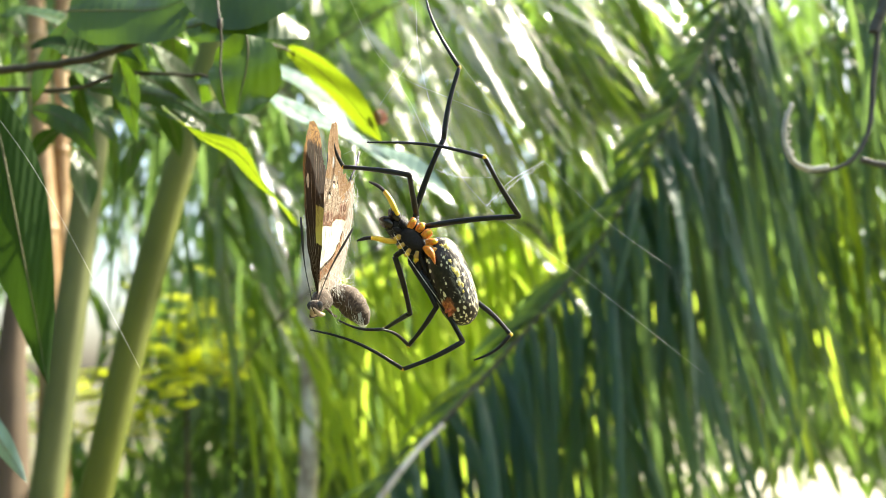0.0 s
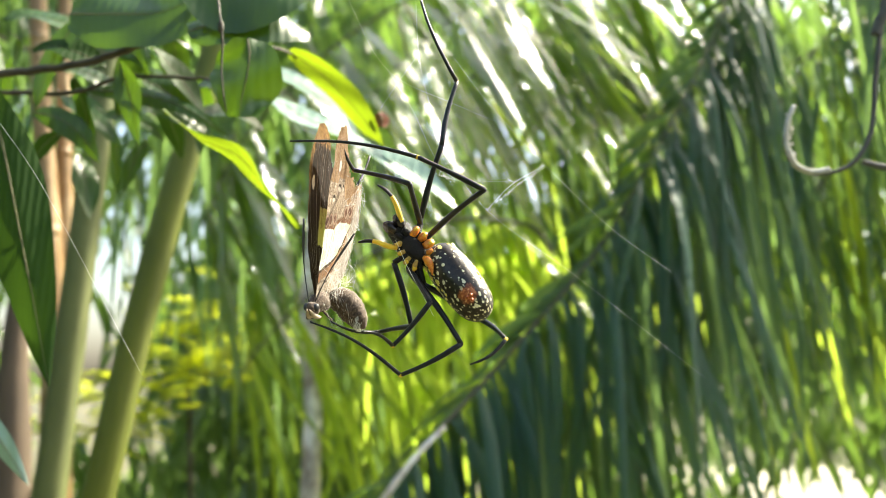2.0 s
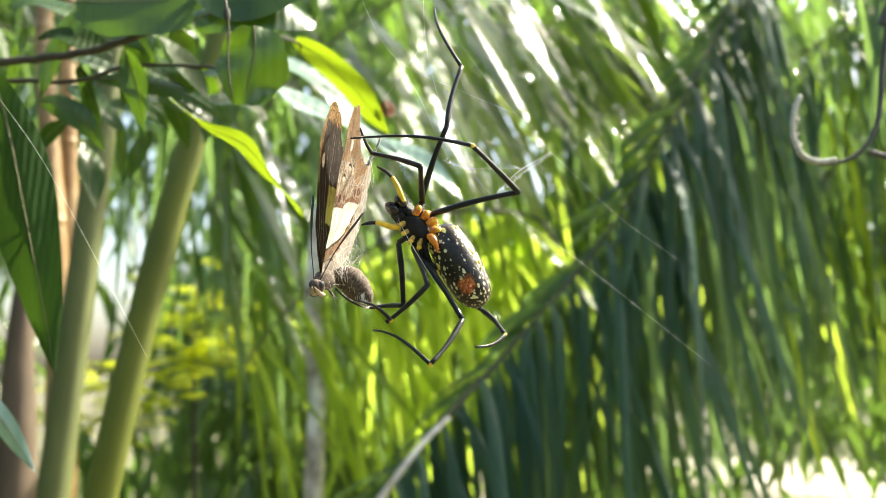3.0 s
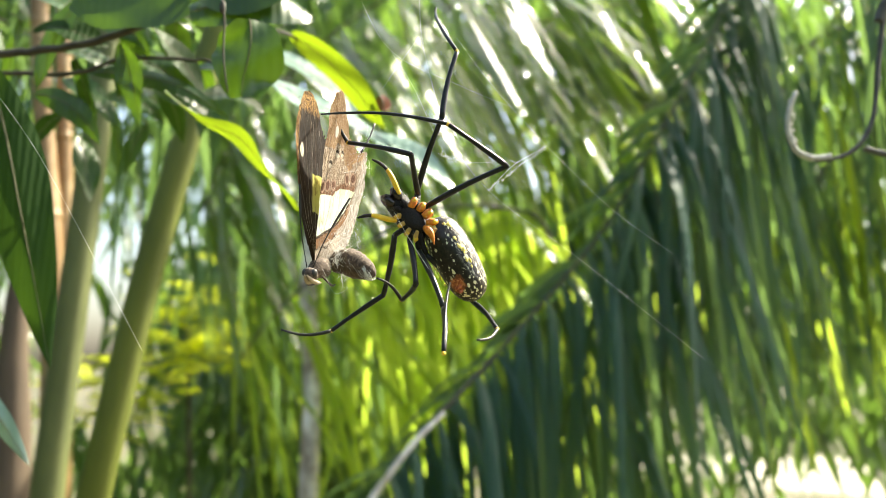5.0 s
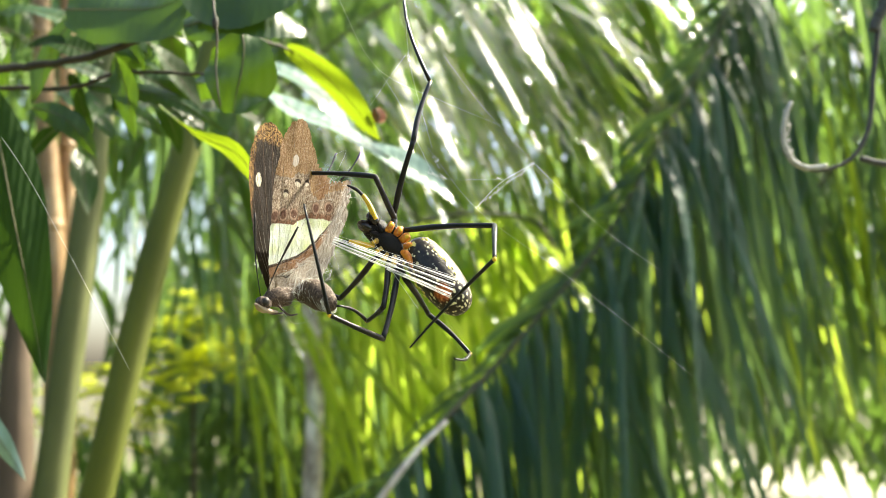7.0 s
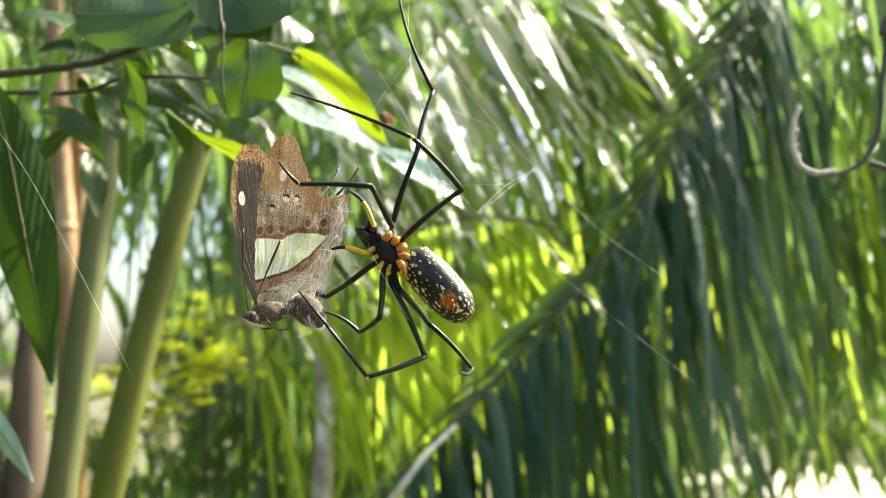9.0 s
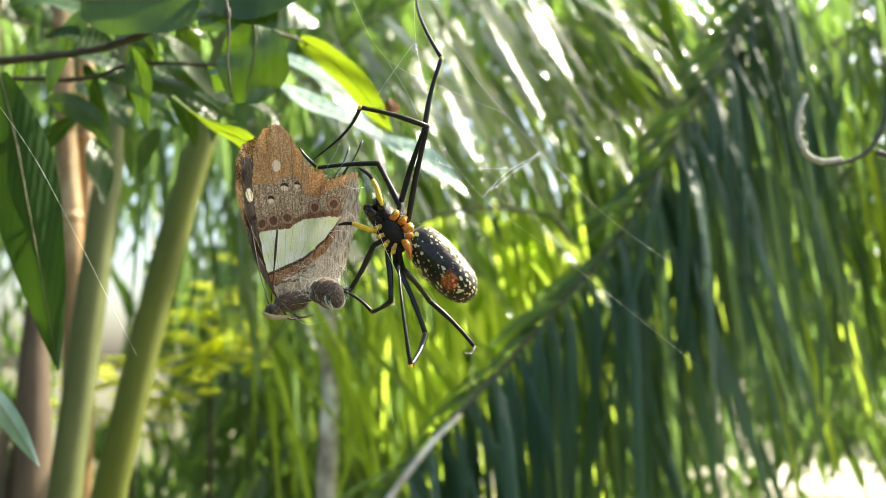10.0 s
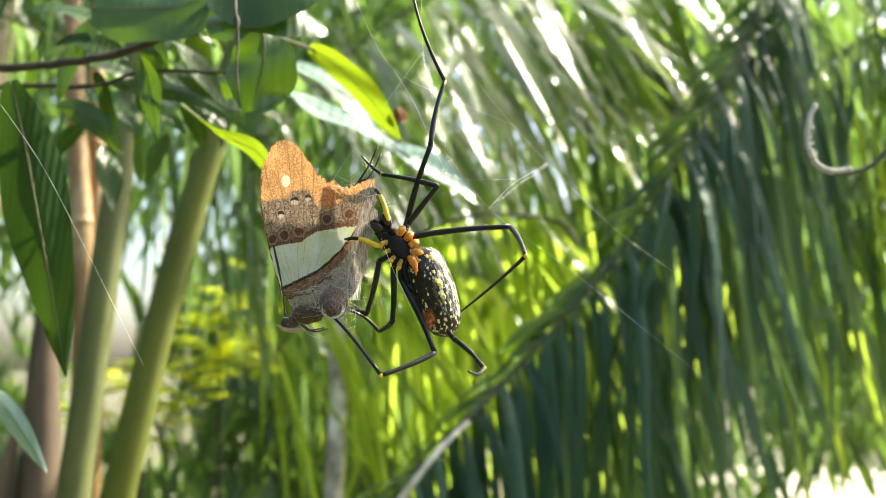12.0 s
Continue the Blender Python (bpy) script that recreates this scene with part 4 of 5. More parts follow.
limb([(0.280, 0.550, 1.737), (0.266, 0.550, 1.723), (0.260, 0.550, 1.709)], 0.004, 0.0028, bare, mat=BARE, name="side_twig", seed=4)
limb([(0.208, 0.549, 1.665), (0.203, 0.548, 1.654), (0.203, 0.549, 1.640), (0.207, 0.550, 1.630), (0.216, 0.550, 1.6255), (0.228, 0.550, 1.626)], 0.0014, 0.0020, bare, "pale lichen crust", LICHEN, name="lichen", seed=9)
rnd = random.Random(2)
bm = bmesh.new()
for k in range(26):
    p = Vector((0.205, 0.5485, 1.660)).lerp(Vector((0.207, 0.5485, 1.630)), rnd.random()) + Vector((rnd.gauss(0, 0.0010) - 0.0008, rnd.gauss(0, 0.0010), rnd.gauss(0, 0.0012)))
    blob(bm, p - bare.location, (rnd.uniform(0.0005, 0.0012), 0.0008, rnd.uniform(0.0005, 0.0013)), None, 8, 0.5, k)
part("lichen_tuft", bm, LICHEN, bare, "pale flaky lichen")


# ================= sunlit shrub =================
def shrub(centre, reach, count, label, seed):
    rnd = random.Random(seed)
    root = base_empty("shrub", centre)
    bm = bmesh.new()
    for i in range(count):
        a, e = rnd.uniform(0, 2 * math.pi), rnd.uniform(-0.15, 0.55)
        d = Vector((math.cos(a), math.sin(a), 0)) * math.cos(e) + Vector((0, 0, math.sin(e)))
        p0 = Vector((rnd.gauss(0, 0.3), rnd.gauss(0, 0.3), rnd.gauss(0, 0.3))) * reach
        pts = glide([p0, p0 + d * reach * 0.35, p0 + d * reach * 0.7 - Vector((0, 0, 0.12 * reach))], 12)
        side = d.cross(Vector((0, 0, 1))).normalized()
        for k, p in enumerate(pts[1:]):
            for sgn in (-1, 1):
                l = reach * 0.17 * math.sin(math.pi * (k + 1.5) / 13)
                q = [p, p + (side * sgn + d * 0.4) * l * 0.5, p + (side * sgn + d * 0.5) * l - Vector((0, 0, 0.25 * l))]
                blade(bm, q, l * 0.46, d, 0.2, 3)
    part("foliage", bm, SHRUB_LEAF, root)
    part("stem", tube(bmesh.new(), glide([(0, 0, -centre[2]), (0.03, 0, -centre[2] * 0.5), (0, 0, 0)], 12), taper(12, 0.02, 0.006), 8), TWIG, root)
    return tagged(root, label, "shrub", "sunlit shrubs")


shrub((-1.022, 3.800, 1.650), 0.34, 58, "feathery yellow-green shrub glowing in the sun", 1)
shrub((-1.325, 3.800, 1.406), 0.31, 54, "feathery yellow-green shrub lit by the sun", 2)


# ================= spider web =================
WEB = Vector((0.0, 0.300, 1.5422))


def on_web(x, z, depth=0.0):
    """A place in the plane of the web; millimetres to the right, up and away."""
    return WEB + Vector((x, depth, z)) * 0.001


web = base_empty("spider_web", WEB)
tagged(web, "fine orb web threads with bits of debris", "spider web")


def thread(points, r=0.022, name="thread"):
    pts = glide([Vector((x, 0, z)) * 0.001 for x, z in points], 16)
    part(name, tube(bmesh.new(), pts, [r * 0.001] * 16, 5), SILK, web)


thread([(-32.3, 86.3), (-18.1, 60.3), (3.6, 49.0), (21.8, 41.2)])
thread([(3.5, 64.6), (15.3, 48.5), (32.7, 28.6)])
thread([(32.7, 28.6), (21.7, 22.0), (14.0, 13.8)], 0.085)
thread([(-1.5, 33.7), (14.0, 13.8), (40.8, -6.4), (81.8, -39.5)])
thread([(32.7, 28.6), (53.7, 7.9), (72.5, -6.2)], 0.026)
thread([(-9.2, 86.4), (-7.7, 63.1), (-0.2, 33.7)], 0.026)
thread([(-18.1, 60.3), (-10.7, 48.3), (-4.1, 33.7)], 0.026)
thread([(-20.5, 47.5), (-14.8, 56.3), (-8.3, 65.8)], 0.026)
thread([(-4.1, 33.7), (1.8, 24.5), (21.7, 23.3)], 0.022)
thread([(-150.1, 50.0), (-133.0, 27.5), (-118.1, 2.8), (-95.0, -37.7)], 0.030)
bm = bmesh.new()
rnd = random.Random(4)
for a, b, n in (((32.7, 28.6), (20.0, 19.0), 70), ((20.0, 19.0), (14.0, 13.8), 22), ((20.4, 23.9), (24.3, 22.7), 10), ((-1.5, 25.8), (3.7, 23.2), 34), ((0.5, 31.0), (3.0, 24.0), 20), ((-8.3, 65.8), (-7.5, 61.1), 8)):
    for i in range(n):
        s = rnd.random()
        c = (Vector((a[0], 0, a[1])).lerp(Vector((b[0], 0, b[1])), s) + Vector((rnd.gauss(0, 0.35), rnd.gauss(0, 0.3), rnd.gauss(0, 0.35)))) * 0.001
        k = rnd.uniform(0.05, 0.20) * 0.001
        blob(bm, c, (k, k * 0.7, k * 1.3), None, 6)
tagged(part("debris", bm, SILK, web), kind="stuff")


# ================= captured butterfly =================
PREY = [
    (0, -38.7, -19.3, 80.0, -0.4),
    (0.5, -39.1, -20.0, 80.0, 0.3),
    (1, -42.1, -20.0, 78.0, 2.7),
    (1.5, -39.6, -20.2, 79.0, 0.9),
    (2, -39.9, -18.6, 79.0, 3.9),
    (2.5, -40.7, -17.2, 80.0, 6.7),
    (4.5, -39.0, -13.4, 76.0, 4.1),
    (5, -40.8, -14.5, 73.0, 3.1),
    (5.5, -44.2, -15.9, 69.0, 1.1),
    (6, -44.0, -15.7, 66.0, 2.5),
    (6.5, -46.7, -17.9, 61.0, 3.0),
    (7, -51.0, -17.4, 56.0, 6.4),
    (9, -55.2, -20.4, 47.0, 6.8),
    (9.5, -51.8, -23.7, 42.0, 1.0),
    (10, -50.3, -23.2, 30.0, -2.8),
    (10.5, -50.2, -23.6, 14.0, -3.5),
    (11, -47.5, -23.5, 6.0, -2.2),
    (11.5, -45.4, -24.2, 5.0, -3.8),
    (12, -48.1, -23.8, 0.0, -2.2),
]

def wing_sheet(name, outline, sign, mat, parent, open_deg, label, bulge=1.0):
    """A thin wing: the outline (mm along the body and to the apex) filled with a fine net, gently domed and creased along its veins."""
    pts = [Vector((p.x, 0, p.z)) for p in glide([(x, 0, z) for x, z in outline] + [(*outline[0][:1], 0, outline[0][1])], 180)][:-1]
    c = sum(pts, Vector()) / len(pts)
    rings, n = 10, len(pts)
    bm = bmesh.new()
    net = [[bm.verts.new(c.copy())]]
    for r in range(1, rings + 1):
        row = []
        for p in pts:
            loose = min(1.0, max(0.0, (p.x - 6) / 6)) * (p.z > 36)
            torn = 1 - (r / rings) ** 4 * (0.20 * loose * max(0.0, noise.noise(p * 0.8) + 0.15) + 0.05 * abs(noise.noise(p * 1.3)) + 0.03 * abs(noise.noise(p * 3.1)))
            row.append(bm.verts.new(c.lerp(p, r / rings * torn)))
        net.append(row)
    for k in range(n):
        bm.faces.new((net[0][0], net[1][k], net[1][(k + 1) % n]))
    for a, b in zip(net[1:], net[2:]):
        for k in range(n):
            bm.faces.new((a[k], b[k], b[(k + 1) % n], a[(k + 1) % n]))
    for v in bm.verts:
        x, z = v.co.x, v.co.z
        crease = 0.05 * math.sin(1.5 * (x - 6) / (0.35 + z * 0.022)) + 0.7 * max(0, z - 30) / 28 * noise.noise(Vector((x * 0.30, 4, z * 0.06)))
        v.co.y = sign * (bulge * (0.9 * math.sin(z * 0.055) - 0.5 * math.sin(x * 0.11 + 0.4) + 0.5 * noise.noise(Vector((x, 0, z)) * 0.13)) + crease * min(1, z / 20))
    bmesh.ops.scale(bm, vec=(0.001, 0.001, 0.001), verts=bm.verts)
    ob = part(name, bm, mat, parent, label)
    ob.matrix_basis = pose(0, 0, 0, -sign * open_deg, 0, 0)
    for k in range(8):
        tip = pts[int(n * (0.18 + 0.50 * k / 7))]
        root = Vector((outline[0][0] + 1.5, 0, outline[0][1] + 3))
        path = []
        for q in glide([root, root.lerp(tip, 0.5) + Vector((-1.2 + 0.3 * k, 0, 1.0)), root.lerp(tip, 0.93)], 16):
            y = bulge * (0.9 * math.sin(q.z * 0.055) - 0.5 * math.sin(q.x * 0.11 + 0.4) + 0.5 * noise.noise(Vector((q.x, 0, q.z)) * 0.13))
            path.append(Vector((q.x, sign * y, q.z)) * 0.001)
        part("vein", tube(bmesh.new(), path, taper(16, 0.00005, 0.00002), 5), VEIN, ob)
    return ob


FORE = [(1, 2), (-3.5, 12), (-7, 26), (-9, 40.5), (-8.1, 51), (-5.1, 57), (-1.5, 59.0), (2, 57.5), (6, 52.5), (9.8, 47.5), (14.5, 45), (17, 44.0), (15, 36), (13, 24), (10, 12), (5, 3)]
HIND = [(6, 4), (8, 16), (10, 28), (11, 40), (13, 46), (17, 43.5), (21, 44.6), (25, 45.6), (27.8, 45.2), (28.0, 40), (28.2, 33), (25.5, 24), (23, 14), (19, 7.5), (12, 4)]
butterfly = base_empty("butterfly", WEB)
tagged(butterfly, "dead brown butterfly with a white wing band, wrapped in silk", "butterfly")
for sign, tilt, tag in ((-1, 6.0, "brown underside with a white band"), (1, 7.0, "dark upperside with pale spots")):
    pair = (wing_sheet("forewing", FORE, sign, WING_UNDER if sign < 0 else WING_UPPER, butterfly, tilt, tag),
            wing_sheet("hindwing", HIND, sign, WING_UNDER if sign < 0 else WING_UPPER, butterfly, tilt - 1.5, tag))
    if sign > 0:
        far_wings = pair
part("thorax", blob(bmesh.new(), (0.006, 0, 0.003), (0.0066, 0.0029, 0.0031), Euler((0, radians(-14), 0)), 22, 0.35), PREY_BODY, butterfly)
belly = glide([(0.0125, -0.0005, 0.0045), (0.0140, -0.0050, 0.0042), (0.0147, -0.0088, 0.0008), (0.0149, -0.0128, -0.0036)], 26)
bm = tube(bmesh.new(), belly, [0.001 * r * (1 + 0.035 * math.sin(i * 2.1)) for i, r in enumerate(np.interp(np.linspace(0, 1, 26), (0, 0.12, 0.35, 0.6, 0.85, 0.96, 1), (2.2, 3.6, 4.5, 4.4, 3.0, 1.5, 0.5)))], 20)
prey_abdomen = part("abdomen", bm, PREY_BODY, butterfly, "grey-brown swollen abdomen")
head_ob = part("head", blob(bmesh.new(), (-0.0010, 0, 0.0), (0.0026, 0.0022, 0.0021), None, 16, 0.2, 5), PREY_BODY, butterfly)
for s in (-1, 1):
    part("eye", blob(bmesh.new(), (-0.0018, s * 0.0015, 0.0004), (0.0013, 0.0010, 0.0013), None, 12), ANTENNA, head_ob)
    part("mouth_palp", tube(bmesh.new(), glide([(0.0040, s * 0.0012, -0.0020), (0.0000, s * 0.0012, -0.0022), (-0.0026, s * 0.0008, -0.0016), (-0.0046, s * 0.0004, -0.0006)], 14), taper(14, 0.0003, 0.0008, 0.0007, 0.0002), 10), PREY_PALE, head_ob)
    part("foreleg", tube(bmesh.new(), glide([(0.003, s * 0.002, 0.000), (0.006, s * 0.004, -0.0025), (0.011, s * 0.003, -0.0018)], 10), taper(10, 0.0004, 0.00025), 6), PREY_BODY, butterfly)
    a = glide([(-0.002, 0.001, 0.002), (-0.0046, 0.0026, 0.013), (-0.0070, 0.0032, 0.027)] if s > 0 else [(-0.002, -0.001, 0.002), (-0.0022, -0.0045, 0.0107), (-0.0034, -0.0122, 0.0235)], 14)
    part("antenna", tube(bmesh.new(), a, taper(14, 0.00016, 0.00016, 0.00018, 0.00042, 0.0003), 7), ANTENNA, butterfly)
for s in (-1, 1):
    t = glide([(0.022, s * 0.004, 0.044), (0.026, s * 0.005, 0.050), (0.0285, s * 0.0055, 0.0555)], 8)
    part("wing_tail", tube(bmesh.new(), t, taper(8, 0.0005, 0.00025, 0.0004), 6), ANTENNA, butterfly)
rnd = random.Random(8)
for k in range(52):
    low = k % 4 != 0
    z0 = rnd.uniform(1, 15) if low else rnd.uniform(12, 48)
    z1 = z0 + rnd.gauss(0, 4 if low else 8)
    x0, x1 = rnd.uniform(-2, 14), rnd.uniform(17, 24.5)
    y = -(0.9 + 0.105 * max(z0, z1, 0)) - rnd.uniform(0.1, 0.8) - (rnd.uniform(0, 5) if low else 0)
    pts = glide([Vector((x0, y * 0.7, z0)), Vector(((x0 + x1) / 2 + rnd.gauss(0, 2.5), y - rnd.uniform(0, 0.5), (z0 + z1) / 2 + rnd.gauss(0, 2.5))), Vector((x1, y * 0.8, z1)), Vector((x1 + rnd.gauss(0, 1.5), y * 0.3, z1 + rnd.gauss(0, 3)))], 18)
    part("silk_wrap", tube(bmesh.new(), [p * 0.001 for p in pts], [rnd.uniform(0.010, 0.026) * 0.001] * 18, 4), SILK, butterfly)


rnd = random.Random(9)
for k in range(50):
    if k < 38:
        c, wide, y = Vector((rnd.uniform(6, 19), 0, rnd.uniform(3, 11))), 3.4, -rnd.uniform(2.0, 5.0)
    else:
        c, wide, y = Vector((rnd.uniform(15, 27), 0, rnd.uniform(24, 46))), 4.5, 0.0
    pts = []
    for i in range(4):
        p = c + Vector((rnd.gauss(0, wide * 0.5), 0, rnd.gauss(0, wide * 0.5)))
        p.y = y + rnd.gauss(0, 0.4) if y else -(1.2 + 0.105 * max(p.z, 0)) - rnd.uniform(0.0, 0.9)
        pts.append(p * 0.001)
    part("silk_wrap", tube(bmesh.new(), glide(pts, 14), [rnd.uniform(0.000018, 0.000045)] * 14, 4), SILK, butterfly)
rnd = random.Random(12)
for k in range(70):
    a0, s0 = rnd.uniform(0, 6.3), rnd.choice((rnd.uniform(0.1, 0.85), rnd.uniform(0.70, 0.86), rnd.uniform(0.74, 0.86)))
    pts = []
    for i in range(10):
        j = min(25, int((s0 + 0.012 * i) * 25))
        r = 0.001 * (0.1 + float(np.interp(j / 25, (0, 0.12, 0.35, 0.6, 0.85, 0.96, 1), (2.2, 3.6, 4.5, 4.4, 3.0, 1.5, 0.5))))
        a = a0 + 0.28 * i
        pts.append(belly[j] + Vector((math.cos(a) * r, rnd.gauss(0, 0.0003), math.sin(a) * r)))
    part("silk_wrap", tube(bmesh.new(), glide(pts, 16), [0.00004] * 16, 4), SILK, prey_abdomen)


# ================= spider =================
TIMES = (0, 0.5, 1, 1.5, 2, 2.5, 4.5, 5, 5.5, 6, 6.5, 7, 9, 9.5, 10, 10.5, 11, 11.5, 12)
BODY = [
    (0, -4.9, 1.1, -18.3),
    (0.5, -4.0, 0.4, -20.4),
    (1, -5.8, 0.2, -23.7),
    (1.5, -5.4, -1.0, -26.4),
    (2, -4.9, -0.8, -25.4),
    (2.5, -6.0, 0.8, -21.4),
    (4.5, -4.3, 2.8, -22.6),
    (5, -5.4, 2.4, -20.4),
    (5.5, -7.0, 2.3, -20.8),
    (6, -7.4, 1.6, -22.2),
    (6.5, -6.1, 0.2, -23.6),
    (7, -8.4, 0.5, -18.5),
    (9, -10.1, -1.0, -22.8),
    (9.5, -9.5, -1.2, -24.3),
    (10, -9.8, 0.1, -26.2),
    (10.5, -9.0, 0.5, -21.3),
    (11, -8.0, -1.2, -28.6),
    (11.5, -8.3, -3.3, -28.5),
    (12, -9.9, -1.6, -27.1),
]
TAIL = [
    (0, 8.2, -25.2, 0.0),
    (0.5, 8.0, -23.4, 10.0),
    (1, 8.2, -21.1, 20.0),
    (1.5, 11.8, -19.4, 50.0),
    (2, 12.1, -19.7, 45.0),
    (2.5, 11.1, -20.9, 40.0),
    (4.5, 11.0, -23.3, 5.0),
    (5, 10.8, -21.3, 5.0),
    (5.5, 8.8, -21.2, 5.0),
    (6, 9.6, -19.9, 15.0),
    (6.5, 9.5, -19.5, 30.0),
    (7, 9.4, -18.6, 30.0),
    (9, 10.9, -19.4, 35.0),
    (9.5, 10.9, -19.2, 40.0),
    (10, 10.1, -18.2, 30.0),
    (10.5, 6.8, -21.6, 10.0),
    (11, 7.0, -27.7, 0.0),
    (11.5, 4.8, -28.5, 0.0),
    (12, 2.0, -28.7, 0.0),
]

spider = base_empty("spider", WEB)
tagged(spider, "large black orb spider with yellow dots and orange joints", "spider")
FRONT = pose(0.0000, 0, -0.0028, 0, 27, 0) @ Matrix.Scale(1.06, 4)


def front_part(name, bm, mat, parent=None, label=""):
    """A piece that sits on the head and chest."""
    ob = part(name, bm, mat, parent or spider, label)
    if parent is None:
        ob.matrix_basis = FRONT
    return ob


def fuzz(centre, size, count, seed, length=0.0009):
    """Short hairs that stand on an ellipsoid and lean back."""
    rnd = random.Random(seed)
    bm = bmesh.new()
    for _ in range(count):
        d = Vector((rnd.gauss(0, 1), rnd.gauss(0, 1), rnd.gauss(0, 1))).normalized()
        p = Vector(centre) + Vector((d.x * size[0], d.y * size[1], d.z * size[2])) * 0.97
        e = d.cross(Vector((rnd.gauss(0, 1), rnd.gauss(0, 1), rnd.gauss(0, 1)))).normalized() * 0.00004
        f = d.cross(e).normalized() * 0.00004
        tip = bm.verts.new(p + (d + Vector((rnd.uniform(-0.9, 0.3), 0, rnd.uniform(-0.4, 0.4)))).normalized() * length * rnd.uniform(0.6, 1.4))
        foot = [bm.verts.new(p + e), bm.verts.new(p - e), bm.verts.new(p + f)]
        for u in range(3):
            bm.faces.new((foot[u], foot[(u + 1) % 3], tip))
    return bm


bm = blob(bmesh.new(), (-0.0062, 0.0004, 0), (0.0074, 0.0036, 0.0046), None, 28, 0.12, 2)
blob(bm, (-0.0116, -0.0002, 0), (0.0042, 0.0034, 0.0036), None, 24, 0.15, 6)
cephalothorax = front_part("cephalothorax", bm, SPIDER_BLACK, label="black head and chest")
front_part("fuzz", fuzz((-0.0110, -0.0002, 0), (0.0046, 0.0034, 0.0037), 190, 3), HAIR, cephalothorax, "short silvery hair")
front_part("fuzz", fuzz((-0.0060, 0.0002, 0), (0.0074, 0.0036, 0.0046), 160, 4), HAIR, cephalothorax, "short silvery hair")
for s in (-1, 1):
    jaw = front_part("chelicera", blob(bmesh.new(), (-0.0142, -0.0018, s * 0.0016), (0.0029, 0.0027, 0.0018), Euler((0, radians(s * 12), 0)), 18, 0.12), FANG, label="glossy black jaw")
    front_part("fang", tube(bmesh.new(), glide([(-0.0160, -0.0032, s * 0.0018), (-0.0158, -0.0046, s * 0.0012), (-0.0146, -0.0050, s * 0.0004)], 8), taper(8, 0.0006, 0.0004, 0.0001), 8), FANG, jaw)
    front_part("mouth_plate", blob(bmesh.new(), (-0.0104, -0.0034, s * 0.0012), (0.0017, 0.0011, 0.0009), Euler((0, radians(s * 20), 0)), 12, 0.2, s), SPIDER_BLACK)
    for k, (x, z, lean) in enumerate(((-0.0088, 0.0034, -0.0012), (-0.0062, 0.0043, -0.0004), (-0.0034, 0.0044, 0.0006), (-0.0008, 0.0036, 0.0016))):
        big = 0.95 if s > 0 else 0.56
        big *= (1.0, 0.9, 1.12, 0.95)[k]
        way = Vector((lean * (1.0, 1.6, 0.6, 1.2)[k], 0, s * 0.0026))
        mid = Vector((x, -0.0036 if s > 0 else -0.0034, s * (z - (0.0 if s > 0 else 0.0009))))
        bm = tube(bmesh.new(), [mid - way * 0.55, mid - way * 0.35, mid, mid + way * 0.35, mid + way * 0.6], [r * big for r in (0.0008, 0.0012, 0.0014, 0.0012, 0.0007)], 12, 0.9)
        for v in bm.verts:
            v.co += (v.co - mid).normalized() * 0.0006 * noise.noise(v.co * 900 + Vector((k, s, 0)))
        coxa = front_part("coxa", bm, ORANGE if s > 0 else OCHRE)
        front_part("coxa_spot", blob(bmesh.new(), mid + way * 0.25 + Vector((0.0002, -0.0011 * big, 0)), (0.0006, 0.00035, 0.0007), Euler((0, radians(20 * k), 0)), 10, 0.6, k), YELLOW, coxa)
        front_part("fuzz", fuzz(mid, (0.0015, 0.0014, 0.0018), 14, 10 * k + s, 0.0007), HAIR, coxa)
front_part("sternum", blob(bmesh.new(), (-0.0052, -0.0034, 0), (0.0046, 0.0014, 0.0027), None, 18, 0.2), SPIDER_BLACK)
front_part("genital_plate", tube(bmesh.new(), glide([(-0.0010, -0.0042, 0.0008), (0.0010, -0.0052, 0.0010), (0.0028, -0.0058, 0.0006), (0.0050, -0.0064, -0.0006)], 14), taper(14, 0.0008, 0.0015, 0.0013, 0.0008, 0.0002), 12, 0.8), ORANGE)
front_part("stalk_plate", blob(bmesh.new(), (0.0012, -0.0036, 0.0022), (0.0022, 0.0013, 0.0012), Euler((0, radians(-25), 0)), 14, 0.6, 4), OCHRE)
for s, pts in ((1, [(-10.8, -2.5, 3.8), (-12.5, -4.0, 6.2), (-16.6, -4.2, 10.5), (-20.2, -3.4, 12.6), (-24.2, -2.0, 13.4)]),
               (-1, [(-9.8, -2.5, -2.4), (-12.5, -4.2, -3.2), (-16.1, -4.2, -3.5), (-19.0, -3.6, -4.4), (-21.5, -3, -6.0)])):
    path = glide([Vector(p) * 0.001 for p in pts], 22)
    palp = part("palp", tube(bmesh.new(), path[:14], taper(14, 0.0007, 0.0009, 0.00085, 0.00065), 10), YELLOW, spider, "orange-yellow feeler")
    part("palp_tip", tube(bmesh.new(), path[13:], taper(9, 0.0006, 0.0006, 0.0003), 8), SPIDER_BLACK, palp)
part("dragline", tube(bmesh.new(), glide([Vector(p) * 0.001 for p in ((-11.0, -4.5, -0.5), (-4, -7.0, -6.5), (4, -8.6, -12.5), (10.2, -8.0, -17.1))], 14), [0.00006] * 14, 5), SILK, spider, "white silk thread")
BELLY_X = (-1.0, -0.2, 1.2, 3.6, 7, 11, 15, 19, 22.8, 25.4, 27.2, 28.2, 28.6)
BELLY_R = (0.9, 3.6, 5.4, 6.6, 7.3, 7.6, 7.6, 7.3, 6.7, 5.6, 4.1, 2.3, 0.5)
